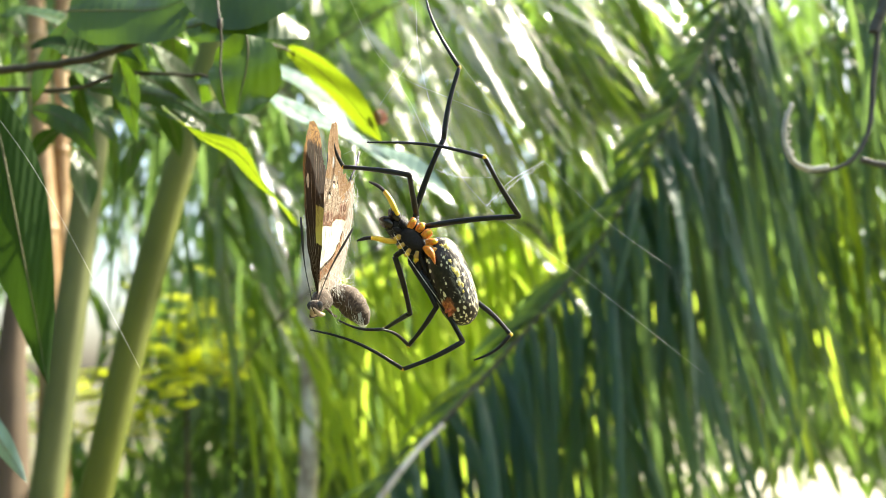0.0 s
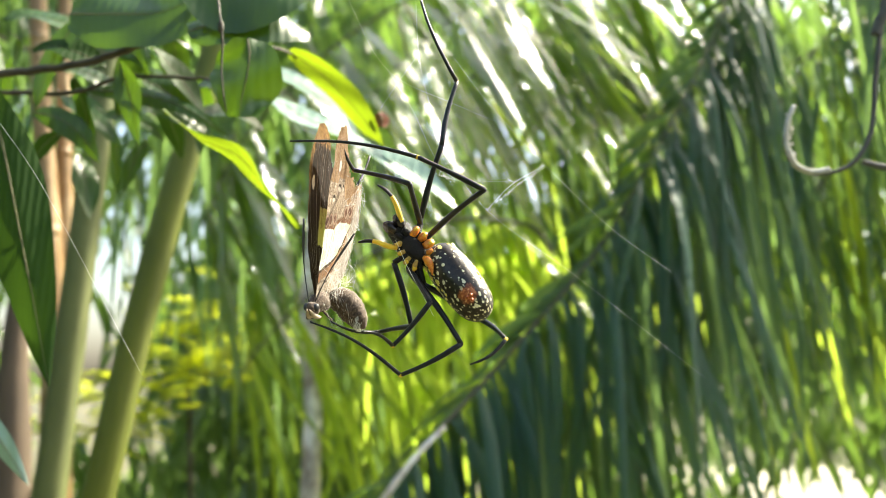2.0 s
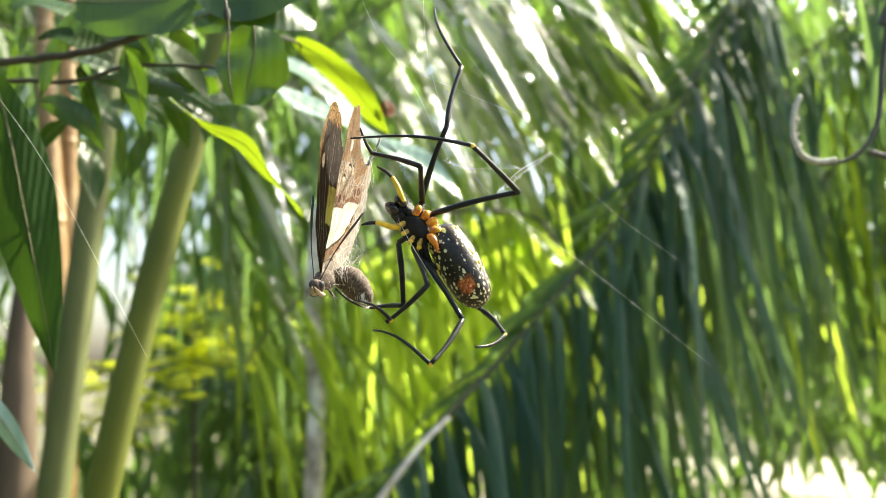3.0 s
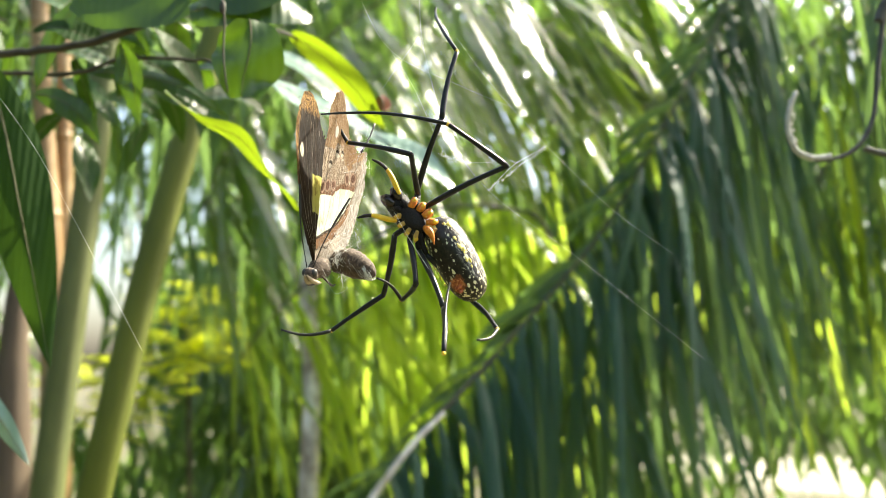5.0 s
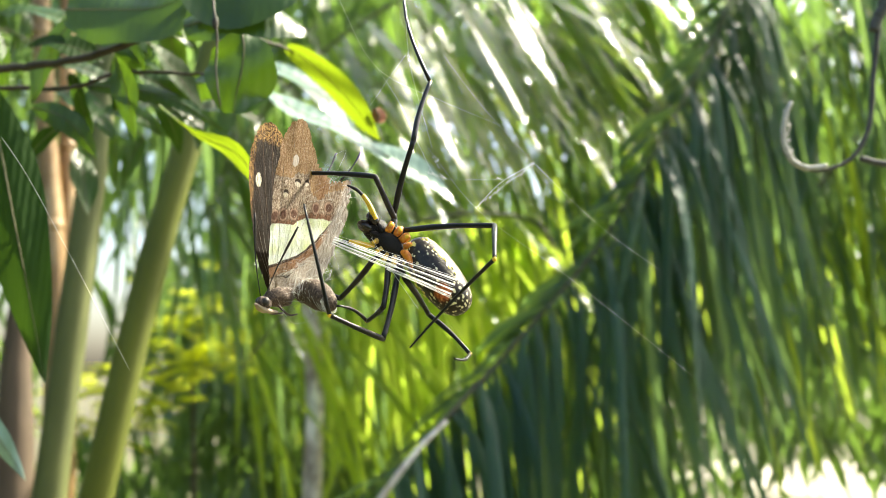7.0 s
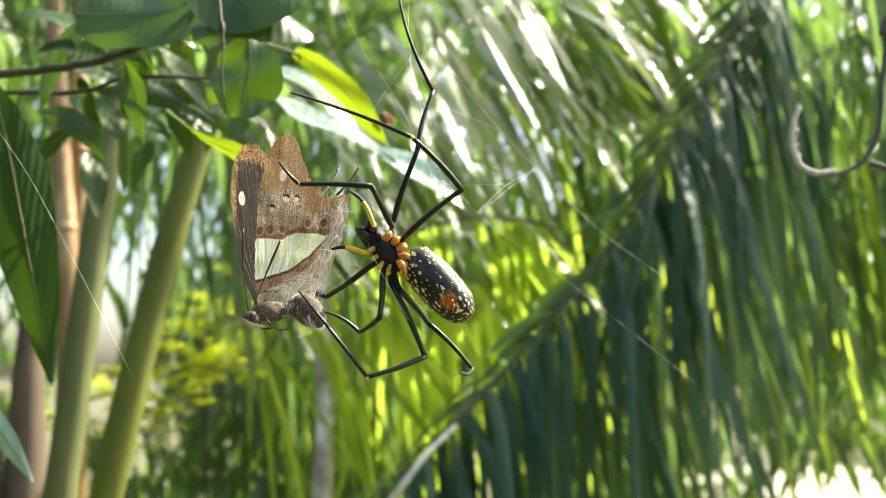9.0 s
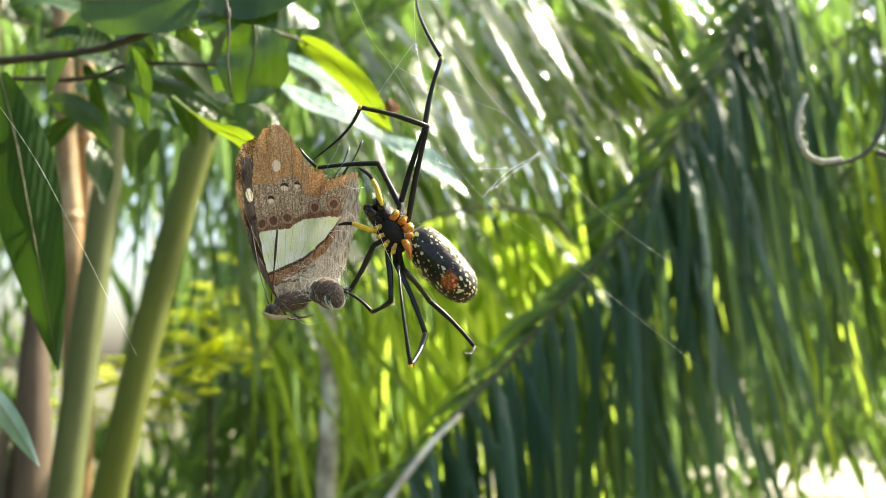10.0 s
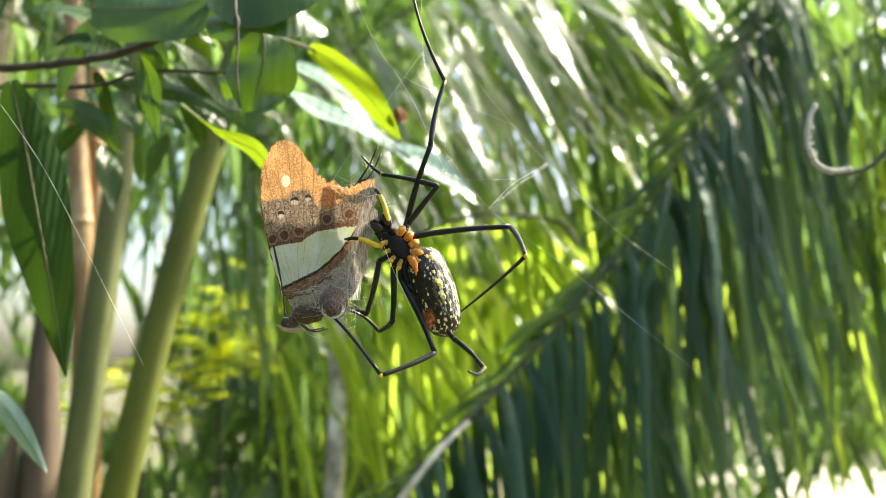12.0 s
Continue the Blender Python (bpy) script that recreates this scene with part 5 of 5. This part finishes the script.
abdomen = part("abdomen", tube(bmesh.new(), glide([(x * 0.001, 0, 0) for x in BELLY_X], 40), [0.001 * float(np.interp(p.x * 1000, BELLY_X, BELLY_R)) for p in glide([(x * 0.001, 0, 0) for x in BELLY_X], 40)], 32, 0.90), ABDOMEN, spider, "black abdomen with cream and yellow dots")
for k, (x, z) in enumerate(((0.0222, 0.0007), (0.0222, -0.0007), (0.0236, 0.0))):
    part("spinneret", tube(bmesh.new(), glide([(x, -0.0058, z), (x + 0.0004, -0.0068, z), (x + 0.0009, -0.0076, z * 0.6)], 5), taper(5, 0.0007, 0.0006, 0.0002), 8), RUST, abdomen, "rusty orange silk nozzle")
marks = [(3.2, 46, 1.0), (3.6, 58, 1.2), (6.8, 43, 0.8), (8.5, 50, 0.95), (8.7, 41, 0.5), (11.6, 48, 1.5), (12.9, 54, 1.3), (14.8, 45, 0.5), (16.2, 50, 0.95), (16.7, 59, 0.8), (18.8, 55, 0.6)]
rnd = random.Random(5)
for k, (x, up, size) in enumerate(marks + [(x + rnd.uniform(-0.6, 0.6), -up - rnd.uniform(-3, 5), size * rnd.uniform(0.75, 1.05)) for x, up, size in marks]):
    a = radians(up)
    r = 0.001 * float(np.interp(x, BELLY_X, BELLY_R))
    spot = blob(bmesh.new(), (x * 0.001, -math.cos(a) * r * 0.86, math.sin(a) * r), (size * 0.00085, 0.00022, size * 0.00056), Euler((-a, 0, radians(rnd.uniform(-5, 5)))), 16, 0.8, k * 3.3)
    part("yellow_spot", spot, YELLOW_SPOT, abdomen)


def root_pose(i):
    """The spider's pose at the i-th key."""
    t, x, z, a = BODY[i]
    return Matrix.Translation(on_web(x, z)) @ pose(0, 0, 0, 0, -a, 0)


MOVES = []


def segment(parent, name, length, radii, mat, bow, label=""):
    n = 12
    pts = [Vector((length * i / (n - 1), 0, bow * length * math.sin(math.pi * i / (n - 1)))) * 0.001 for i in range(n)]
    wide = [r * 0.001 for r in taper(n, *radii)]
    bm = tube(bmesh.new(), pts, wide, 9)
    rnd = random.Random(int(length * 100))
    for i in range(int(length * 9)):
        k = rnd.randrange(1, n - 1)
        p = pts[k].lerp(pts[k + 1], rnd.random())
        a = rnd.uniform(0, 6.283)
        d = Vector((0.55, math.cos(a), math.sin(a))).normalized()
        e = Vector((0, -math.sin(a), math.cos(a))) * 0.000035
        q = p + d * wide[k] * 0.8
        tip = bm.verts.new(p + d * (wide[k] + rnd.uniform(0.0003, 0.0009)))
        foot = [bm.verts.new(q + e), bm.verts.new(q - e), bm.verts.new(q + Vector((0.00007, 0, 0)))]
        for u in range(3):
            bm.faces.new((foot[u], foot[(u + 1) % 3], tip))
    return part(name, bm, mat, parent, label)


def leg(parent, hip, lengths, ways, knees, ankles, tips):
    """A leg of three stiff pieces. The joints' places across the web are given for each key; how far each piece
    reaches away from the web follows from its length (ways: towards or away)."""
    femur = segment(parent, "femur", lengths[0], (0.90, 1.02, 0.92, 0.80, 0.84), LEG_BLACK, 0.02)
    tibia = segment(parent, "tibia", lengths[1], (0.84, 0.90, 0.76, 0.66, 0.70), LEG_BLACK, 0.03)
    foot = segment(parent, "metatarsus", lengths[2], (0.66, 0.56, 0.48, 0.40, 0.26), LEG_BLACK, 0.09)
    part("knee_ring", blob(bmesh.new(), (0.0002, 0, 0), (0.0009, 0.00082, 0.00082), None, 10), SPIDER_BLACK, tibia)
    part("joint_ring", blob(bmesh.new(), (0, 0, 0), (0.00080, 0.00070, 0.00070), None, 10), YELLOW, foot)
    anchor = FRONT @ Vector((-0.0045, -0.0024, 0))
    part("trochanter", tube(bmesh.new(), glide([anchor, anchor.lerp(Vector(hip) * 0.001, 0.55) + Vector((0, -0.0006, 0)), Vector(hip) * 0.001], 8), taper(8, 0.0012, 0.0011, 0.0009, 0.0009), 9), SPIDER_BLACK, parent)
    tracks = ([], [], [])
    last = [None, None, None]
    for i, t in enumerate(TIMES):
        m = root_pose(i)
        inv = m.inverted()
        p = m @ (Vector(hip) * 0.001)
        for k, (goal, ln, way) in enumerate(zip((knees[i], ankles[i], tips[i]), lengths, ways)):
            g = on_web(*goal)
            flat = Vector((g.x - p.x, 0, g.z - p.z))
            ln *= 0.001
            if flat.length >= ln:
                d = flat.normalized()
            else:
                d = Vector((flat.x, way * math.sqrt(ln * ln - flat.length_squared), flat.z)).normalized()
            d = (inv.to_3x3() @ d).normalized()
            if last[k] is None:
                q = Vector((1, 0, 0)).rotation_difference(d)
            else:
                q = last[k][0].rotation_difference(d) @ last[k][1]
            last[k] = (d, q)
            a = inv @ p
            tracks[k].append((t, Matrix.LocRotScale(a, q, None)))
            p = m @ (a + d * ln)
    for ob, rows in zip((femur, tibia, foot), tracks):
        MOVES.append((ob, rows))


first_knee = [(0.2, 34.2), (0.6, 34.2), (-0.7, 34.1), (-0.7, 34.3), (-0.5, 33.4), (-1.3, 34.1), (0.3, 34.9), (-1.2, 34.5), (-2.4, 35.0), (-3.0, 35.0), (-2.8, 34.1), (-5.8, 33.1), (-5.1, 32.2), (-4.8, 33.4), (-4.5, 32.8), (-3.8, 34.5), (-4.2, 32.1), (-3.4, 31.9), (-4.7, 31.7)]
first_ankle = [(5.2, 57.7), (5.6, 57.3), (3.8, 56.9), (4.5, 56.6), (4.4, 56.1), (3.6, 55.9), (4.5, 58.0), (3.5, 57.6), (2.6, 57.8), (1.5, 57.5), (1.9, 56.2), (-0.8, 54.9), (-0.6, 54.2), (-0.2, 55.4), (0.8, 56.9), (1.7, 56.9), (0.3, 55.8), (1.1, 55.3), (-0.8, 54.6)]
first_tip = [(-6.1, 91.1), (-5.7, 89.4), (-7.4, 90.8), (-9.1, 93.7), (-9.2, 93.3), (-6.6, 89.3), (-3.0, 85.1), (-3.5, 83.8), (-4.6, 84.4), (-6.2, 85.3), (-8.3, 89.0), (-10.4, 91.8), (-13.5, 94.0), (-12.6, 93.3), (-8.6, 87.1), (-7.9, 88.5), (-9.0, 89.1), (-10.0, 89.8), (-13.1, 92.6)]
leg(spider, (-7.1, -2.0, 9.6), (24.0, 24.0, 39.8), (-1, 1, 1), first_knee, first_ankle, first_tip)

second_knee = [(23.5, 8.5), (24.4, 15.8), (21.7, 10.1), (13.1, 3.8), (12.1, 15.3), (20.8, 10.5), (20.9, 17.8), (18.8, 18.2), (13.8, 19.3), (22.9, 10.3), (20.1, 18.5), (19.3, 6.1), (8.9, 17.1), (4.3, 29.5), (-3.4, 33.5), (-8.6, 30.5), (4.6, 24.7), (23.2, -2.3), (20.8, 7.7)]
second_ankle = [(12.5, 24.8), (24.5, 9.5), (16.5, -4.3), (8.6, 0.3), (-7.6, 25.2), (6.7, 21.2), (5.2, 30.9), (0.8, 29.9), (-5.4, 30.0), (20.8, 23.7), (27.1, 10.0), (18.3, -6.5), (-5.3, 30.2), (-15.3, 40.0), (-23.3, 37.0), (-27.4, 32.6), (-16.5, 32.4), (20.8, 13.7), (24.7, -4.0)]
second_tip = [(-23.7, 32.1), (6.2, -4.9), (-1.3, -18.3), (-4.1, -1.6), (-45.7, 30.1), (-30.0, 26.4), (-33.0, 33.8), (-37.6, 32.7), (-43.5, 30.5), (-9.8, 31.6), (8.6, -11.9), (-6.3, -31.1), (-43.3, 44.5), (-45.8, 39.0), (-42.2, 28.4), (-36.5, 25.0), (-29.9, 26.5), (-11.4, 27.9), (3.2, -20.6)]
leg(spider, (-2.4, -2.0, 5.4), (30.5, 22.0, 38.4), (-1, -1, 1), second_knee, second_ankle, second_tip)

third_knee = [(-10.3, 20.9), (-10.5, 19.9), (-13.3, 19.0), (-11.9, 19.1), (-10.4, 19.5), (-9.1, 18.9), (-8.5, 23.3), (-10.5, 22.3), (-14.9, 22.4), (-12.9, 23.4), (-15.7, 21.5), (-17.6, 21.7), (-19.1, 20.3), (-21.8, 21.9), (-19.9, 25.1), (-14.3, 25.2), (-7.2, 23.2), (-1.4, 20.7), (-2.3, 18.9)]
third_ankle = [(-31.3, 24.9), (-31.2, 25.1), (-32.3, 24.2), (-31.3, 25.2), (-28.6, 26.3), (-24.5, 26.4), (-28.4, 29.4), (-30.8, 27.7), (-35.6, 26.2), (-33.6, 26.7), (-36.6, 24.0), (-38.3, 24.5), (-42.0, 20.9), (-42.7, 20.1), (-40.3, 24.7), (-36.9, 24.4), (-29.9, 24.8), (-21.7, 25.4), (-20.8, 24.9)]
third_tip = [(-34.3, 32.5), (-33.9, 32.4), (-35.0, 31.8), (-33.0, 31.9), (-31.5, 32.5), (-28.2, 33.4), (-31.1, 37.0), (-34.5, 35.4), (-40.6, 33.7), (-39.3, 33.9), (-41.9, 30.6), (-43.6, 31.1), (-47.3, 27.2), (-48.7, 26.0), (-46.6, 31.3), (-42.9, 28.9), (-35.2, 30.0), (-28.7, 32.0), (-28.1, 31.5)]
leg(spider, (-6.2, -2.0, 7.7), (16.5, 22.4, 9.2), (-1, 1, -1), third_knee, third_ankle, third_tip)

fourth_knee = [(-1.7, -19.3), (-1.4, -19.3), (-3.2, -18.3), (-1.2, -15.6), (-4.0, -16.8), (-6.2, -16.2), (-7.1, -16.4), (-8.7, -17.2), (-10.0, -17.2), (-10.9, -18.3), (-10.3, -19.0), (-14.6, -18.6), (-16.0, -20.2), (-14.7, -20.3), (-14.2, -20.1), (-13.8, -20.4), (-13.3, -21.7), (-12.1, -21.8), (-16.0, -23.4)]
fourth_ankle = [(-11.1, -30.4), (-10.8, -30.1), (-14.8, -28.4), (-13.4, -28.6), (-15.5, -30.2), (-20.0, -29.1), (-12.4, -21.2), (-13.8, -21.0), (-15.6, -21.7), (-16.5, -21.7), (-16.0, -22.4), (-20.9, -22.0), (-23.7, -24.0), (-21.9, -23.5), (-21.5, -22.7), (-21.6, -22.6), (-19.6, -23.9), (-18.0, -24.8), (-21.8, -25.3)]
fourth_tip = [(-19.7, -25.8), (-19.3, -26.3), (-22.7, -25.0), (-20.9, -26.4), (-23.8, -26.2), (-28.6, -23.5), (-19.7, -14.6), (-21.1, -15.0), (-24.2, -15.8), (-24.9, -15.5), (-24.2, -18.4), (-29.4, -18.0), (-35.9, -17.5), (-34.7, -16.6), (-33.7, -15.2), (-35.4, -13.9), (-29.9, -16.2), (-29.0, -17.4), (-32.4, -18.5)]
leg(spider, (-3.5, -2.0, -6.9), (16.6, 17.3, 14.3), (-1, 1, -1), fourth_knee, fourth_ankle, fourth_tip)

fifth_knee = [(-10.7, -19.9), (-10.9, -20.0), (-13.9, -20.0), (-8.8, -23.2), (-9.9, -23.7), (-12.8, -23.4), (-16.6, -18.6), (-19.8, -19.4), (-30.2, -17.1), (-32.5, -10.0), (-24.9, -14.0), (-30.5, -14.2), (-35.4, -12.0), (-30.6, -13.4), (-29.5, -15.7), (-27.4, -18.9), (-25.1, -15.5), (-23.5, -18.2), (-25.7, -19.7)]
fifth_ankle = [(-19.9, -24.0), (-19.7, -24.8), (-22.1, -24.3), (-21.0, -24.8), (-21.3, -24.3), (-22.3, -22.2), (-34.4, -26.3), (-36.6, -31.1), (-53.7, -16.2), (-53.0, -9.0), (-42.1, -11.6), (-46.5, -9.1), (-50.8, -7.6), (-47.0, -10.3), (-48.4, -13.0), (-44.1, -14.6), (-41.5, -14.5), (-39.9, -16.5), (-41.4, -16.1)]
fifth_tip = [(-36.4, -20.8), (-35.5, -21.3), (-37.9, -21.9), (-36.8, -20.8), (-38.3, -20.5), (-36.3, -19.1), (-41.9, -15.6), (-51.4, -31.0), (-65.0, -0.1), (-56.0, 7.5), (-51.4, 1.2), (-54.4, 3.7), (-58.9, 5.2), (-58.8, -0.1), (-57.9, -0.2), (-57.2, -4.5), (-53.4, -4.4), (-51.8, -5.1), (-52.1, -3.4)]
leg(spider, (-8.6, -2.0, -6.9), (21.0, 20.3, 16.7), (1, 1, -1), fifth_knee, fifth_ankle, fifth_tip)

sixth_knee = [(6.3, -29.6), (8.0, -29.8), (4.0, -29.9), (4.5, -29.5), (5.4, -29.3), (3.6, -27.2), (5.3, -25.9), (-0.2, -25.0), (0.3, -28.2), (-1.3, -28.9), (-7.4, -28.8), (-14.2, -28.6), (-2.2, -32.0), (-1.2, -30.8), (-3.3, -30.3), (-3.8, -32.1), (-1.1, -33.4), (0.7, -32.6), (-2.3, -32.6)]
sixth_ankle = [(-12.5, -38.1), (-11.8, -36.7), (-14.8, -36.9), (-15.2, -36.4), (-13.0, -38.7), (-5.6, -41.3), (-4.3, -37.2), (-0.1, -38.7), (-0.3, -34.5), (-8.9, -25.8), (-21.6, -24.7), (-28.5, -22.4), (-18.7, -38.3), (-14.3, -38.0), (-6.6, -40.1), (-1.7, -40.8), (-8.9, -38.5), (-12.7, -39.4), (-17.6, -39.7)]
sixth_tip = [(-42.3, -25.6), (-38.7, -21.9), (-42.6, -20.9), (-37.8, -22.3), (-41.1, -22.4), (-24.5, -30.4), (-21.6, -23.5), (1.7, -16.7), (-0.9, -15.6), (-15.9, -2.4), (-31.8, 10.4), (-37.4, 13.4), (-39.6, -12.9), (-31.0, -12.1), (-11.5, -10.2), (1.8, -21.4), (-17.6, -11.6), (-33.0, -20.2), (-38.1, -18.6)]
leg(spider, (0.3, -2.0, -8.8), (26.0, 20.6, 32.8), (-1, -1, 1), sixth_knee, sixth_ankle, sixth_tip)

seventh_knee = [(11.2, -16.1), (11.8, -15.9), (11.3, -18.3), (12.4, -19.4), (11.8, -20.6), (10.5, -21.5), (11.6, -23.7), (9.5, -21.7), (8.4, -21.5), (-0.2, -16.2), (3.6, -18.9), (-1.4, -19.2), (-2.3, -20.1), (-2.4, -18.9), (-3.2, -18.4), (1.8, -22.3), (3.2, -27.7), (6.0, -28.5), (3.9, -28.7)]
seventh_ankle = [(21.0, -27.5), (21.0, -27.5), (19.4, -28.4), (19.6, -27.5), (18.8, -28.1), (17.1, -29.6), (16.9, -32.1), (16.0, -31.1), (17.3, -31.3), (13.8, -31.2), (15.6, -32.7), (12.1, -32.4), (12.8, -35.6), (11.6, -35.1), (13.0, -34.5), (15.7, -35.3), (12.8, -37.3), (14.2, -36.9), (12.8, -37.3)]
seventh_tip = [(7.8, -36.5), (7.0, -36.9), (7.5, -35.6), (8.2, -35.3), (7.9, -35.6), (7.0, -35.3), (9.7, -34.6), (9.6, -34.6), (11.6, -33.2), (8.8, -34.0), (10.2, -34.2), (7.1, -34.2), (8.5, -36.7), (7.4, -36.4), (8.4, -35.8), (10.7, -36.2), (7.4, -37.0), (8.2, -37.2), (8.2, -38.2)]
leg(spider, (3.0, -2.0, -9.2), (22.2, 21.2, 13.9), (1, -1, -1), seventh_knee, seventh_ankle, seventh_tip)



# ================= silk drawn from the spider =================
swathe = base_empty("silk_swathe", WEB)
tagged(swathe, "band of white silk threads drawn out to wrap prey", "silk band")
bands = []
for k in range(2):
    rnd = random.Random(20 + k)
    bm = bmesh.new()
    for j in range(16):
        y, c = rnd.uniform(-0.5, 0.5), rnd.uniform(-1, 1)
        z0, z1 = c * (1.7 + 1.1 * k), c * (2.8 + 1.1 * k)
        tube(bm, glide([Vector((0, y, z0)) * 0.001, Vector((10.5, y, (z0 + z1) / 2 + rnd.uniform(-0.2, 0.2))) * 0.001, Vector((21, y, z1)) * 0.001], 8), [rnd.uniform(0.00003, 0.00007)] * 8, 5)
    for j in range(4):
        c, w = -0.7 + 0.45 * j, (0.35, 0.75, 0.55, 0.3)[j]
        blade(bm, glide([Vector((0, 0.3 * j - 0.4, c * (1.6 + 1.0 * k))) * 0.001, Vector((10.5, 0.3 * j - 0.5, c * (2.1 + 1.0 * k))) * 0.001, Vector((21, 0.3 * j - 0.4, c * (2.6 + 1.0 * k))) * 0.001], 8), w * 0.001, (0, 0.8, 0.7), 0.1, 3, lambda s: 1.0)
    bands.append(tagged(part("silk_ribbon", bm, SILK, swathe), kind="stuff"))


# ================= movement =================
def motions():
    walk(spider, [(t, root_pose(i)) for i, t in enumerate(TIMES)])
    rows = []
    for i, (t, x, z, roll) in enumerate(TAIL):
        m = root_pose(i)
        start = m.translation + Vector((0.0024, 0.0015, 0.0016))
        flat = on_web(x, z, 2.0) - start
        flat.y = 0
        full = 0.0285
        d = Vector((flat.x, -math.sqrt(max(0.0, full ** 2 - flat.length_squared)) * 0.7, flat.z)).normalized()
        turn = Vector((1, 0, 0)).rotation_difference(d).to_matrix().to_4x4() @ pose(0, 0, 0, 40 - roll, 0, 0)
        rows.append((t, m.inverted() @ Matrix.Translation(start) @ turn))
    walk(abdomen, rows)
    for ob, track in MOVES:
        walk(ob, track)
    prey = []
    for t, x, z, yaw, lean in PREY:
        prey.append((t, Matrix.Translation(on_web(x, z, -9 * math.sin(radians(yaw)))) @ pose(0, 0, 0, 0, lean, 0) @ pose(0, 0, 0, 0, 0, yaw)))
    walk(butterfly, prey)
    hinge = Matrix.Translation(belly[0])
    walk(prey_abdomen, [(t, hinge @ pose(0, 0, 0, a, 0, 0) @ hinge.inverted()) for t, a in ((0, 4), (2.5, 2), (4.5, -24), (7.0, -20), (9.0, -18), (12.0, -24))])
    for wing, less in zip(far_wings, (0.0, 0.6)):
        walk(wing, [(t, pose(0, 0, 0, -(a - less), b, 0)) for t, a, b in ((0, 1.5, 0), (2.5, 1.5, 0), (4.5, 5.0, 0), (6.0, 6.0, 0), (7.0, 8.0, 0), (9.0, 14.0, 0), (9.5, 13.5, -0.5), (10.0, 11.0, -1.5), (10.5, 7.0, -3.0), (12, 4.5, -3.5))])
    base = Matrix.Translation(-WEB)

    def laid(t):
        """Where a bundle lies once it is wrapped round the butterfly."""
        m = min(prey, key=lambda r: abs(r[0] - t))[1]
        return base @ m @ Matrix.Translation((0.019, 0.0005, 0.007)) @ pose(0, 0, 0, 0, -86, 0)

    def tucked(t):
        i = min(range(len(TIMES)), key=lambda k: abs(TIMES[k] - t))
        m = root_pose(i) @ rows[i][1]
        return base @ m @ Matrix.Translation((0.0035, 0.001, 0))

    def drawn(x0, z0, x1, z1, depth, part_of):
        a, b = Vector((x0, depth, z0)) * 0.001, Vector((x1, depth, z1)) * 0.001
        d = (b - a).normalized()
        q = Vector((1, 0, 0)).rotation_difference(d)
        return Matrix.LocRotScale(a + d * 0.0185 * part_of, q, None)

    for k, ob in enumerate(bands):
        out = [(t, tucked(t)) for t in (0, 0.5, 1, 1.5, 2, 2.5, 4.5, 5, 5.5, 6)]
        out += [(6.3, tucked(6.5)), (6.5, drawn(-27.0, 1.6, 9.0, -12.9, -14, k)), (7.0, drawn(-29.9, 1.5, 7.0, -12.8, -14, k)), (7.2, drawn(-30.5, 1.2, 6.0, -12.6, -14, k))]
        out += [(t, laid(t)) for t in TIMES if t >= 9]
        walk(ob, out)


motions()
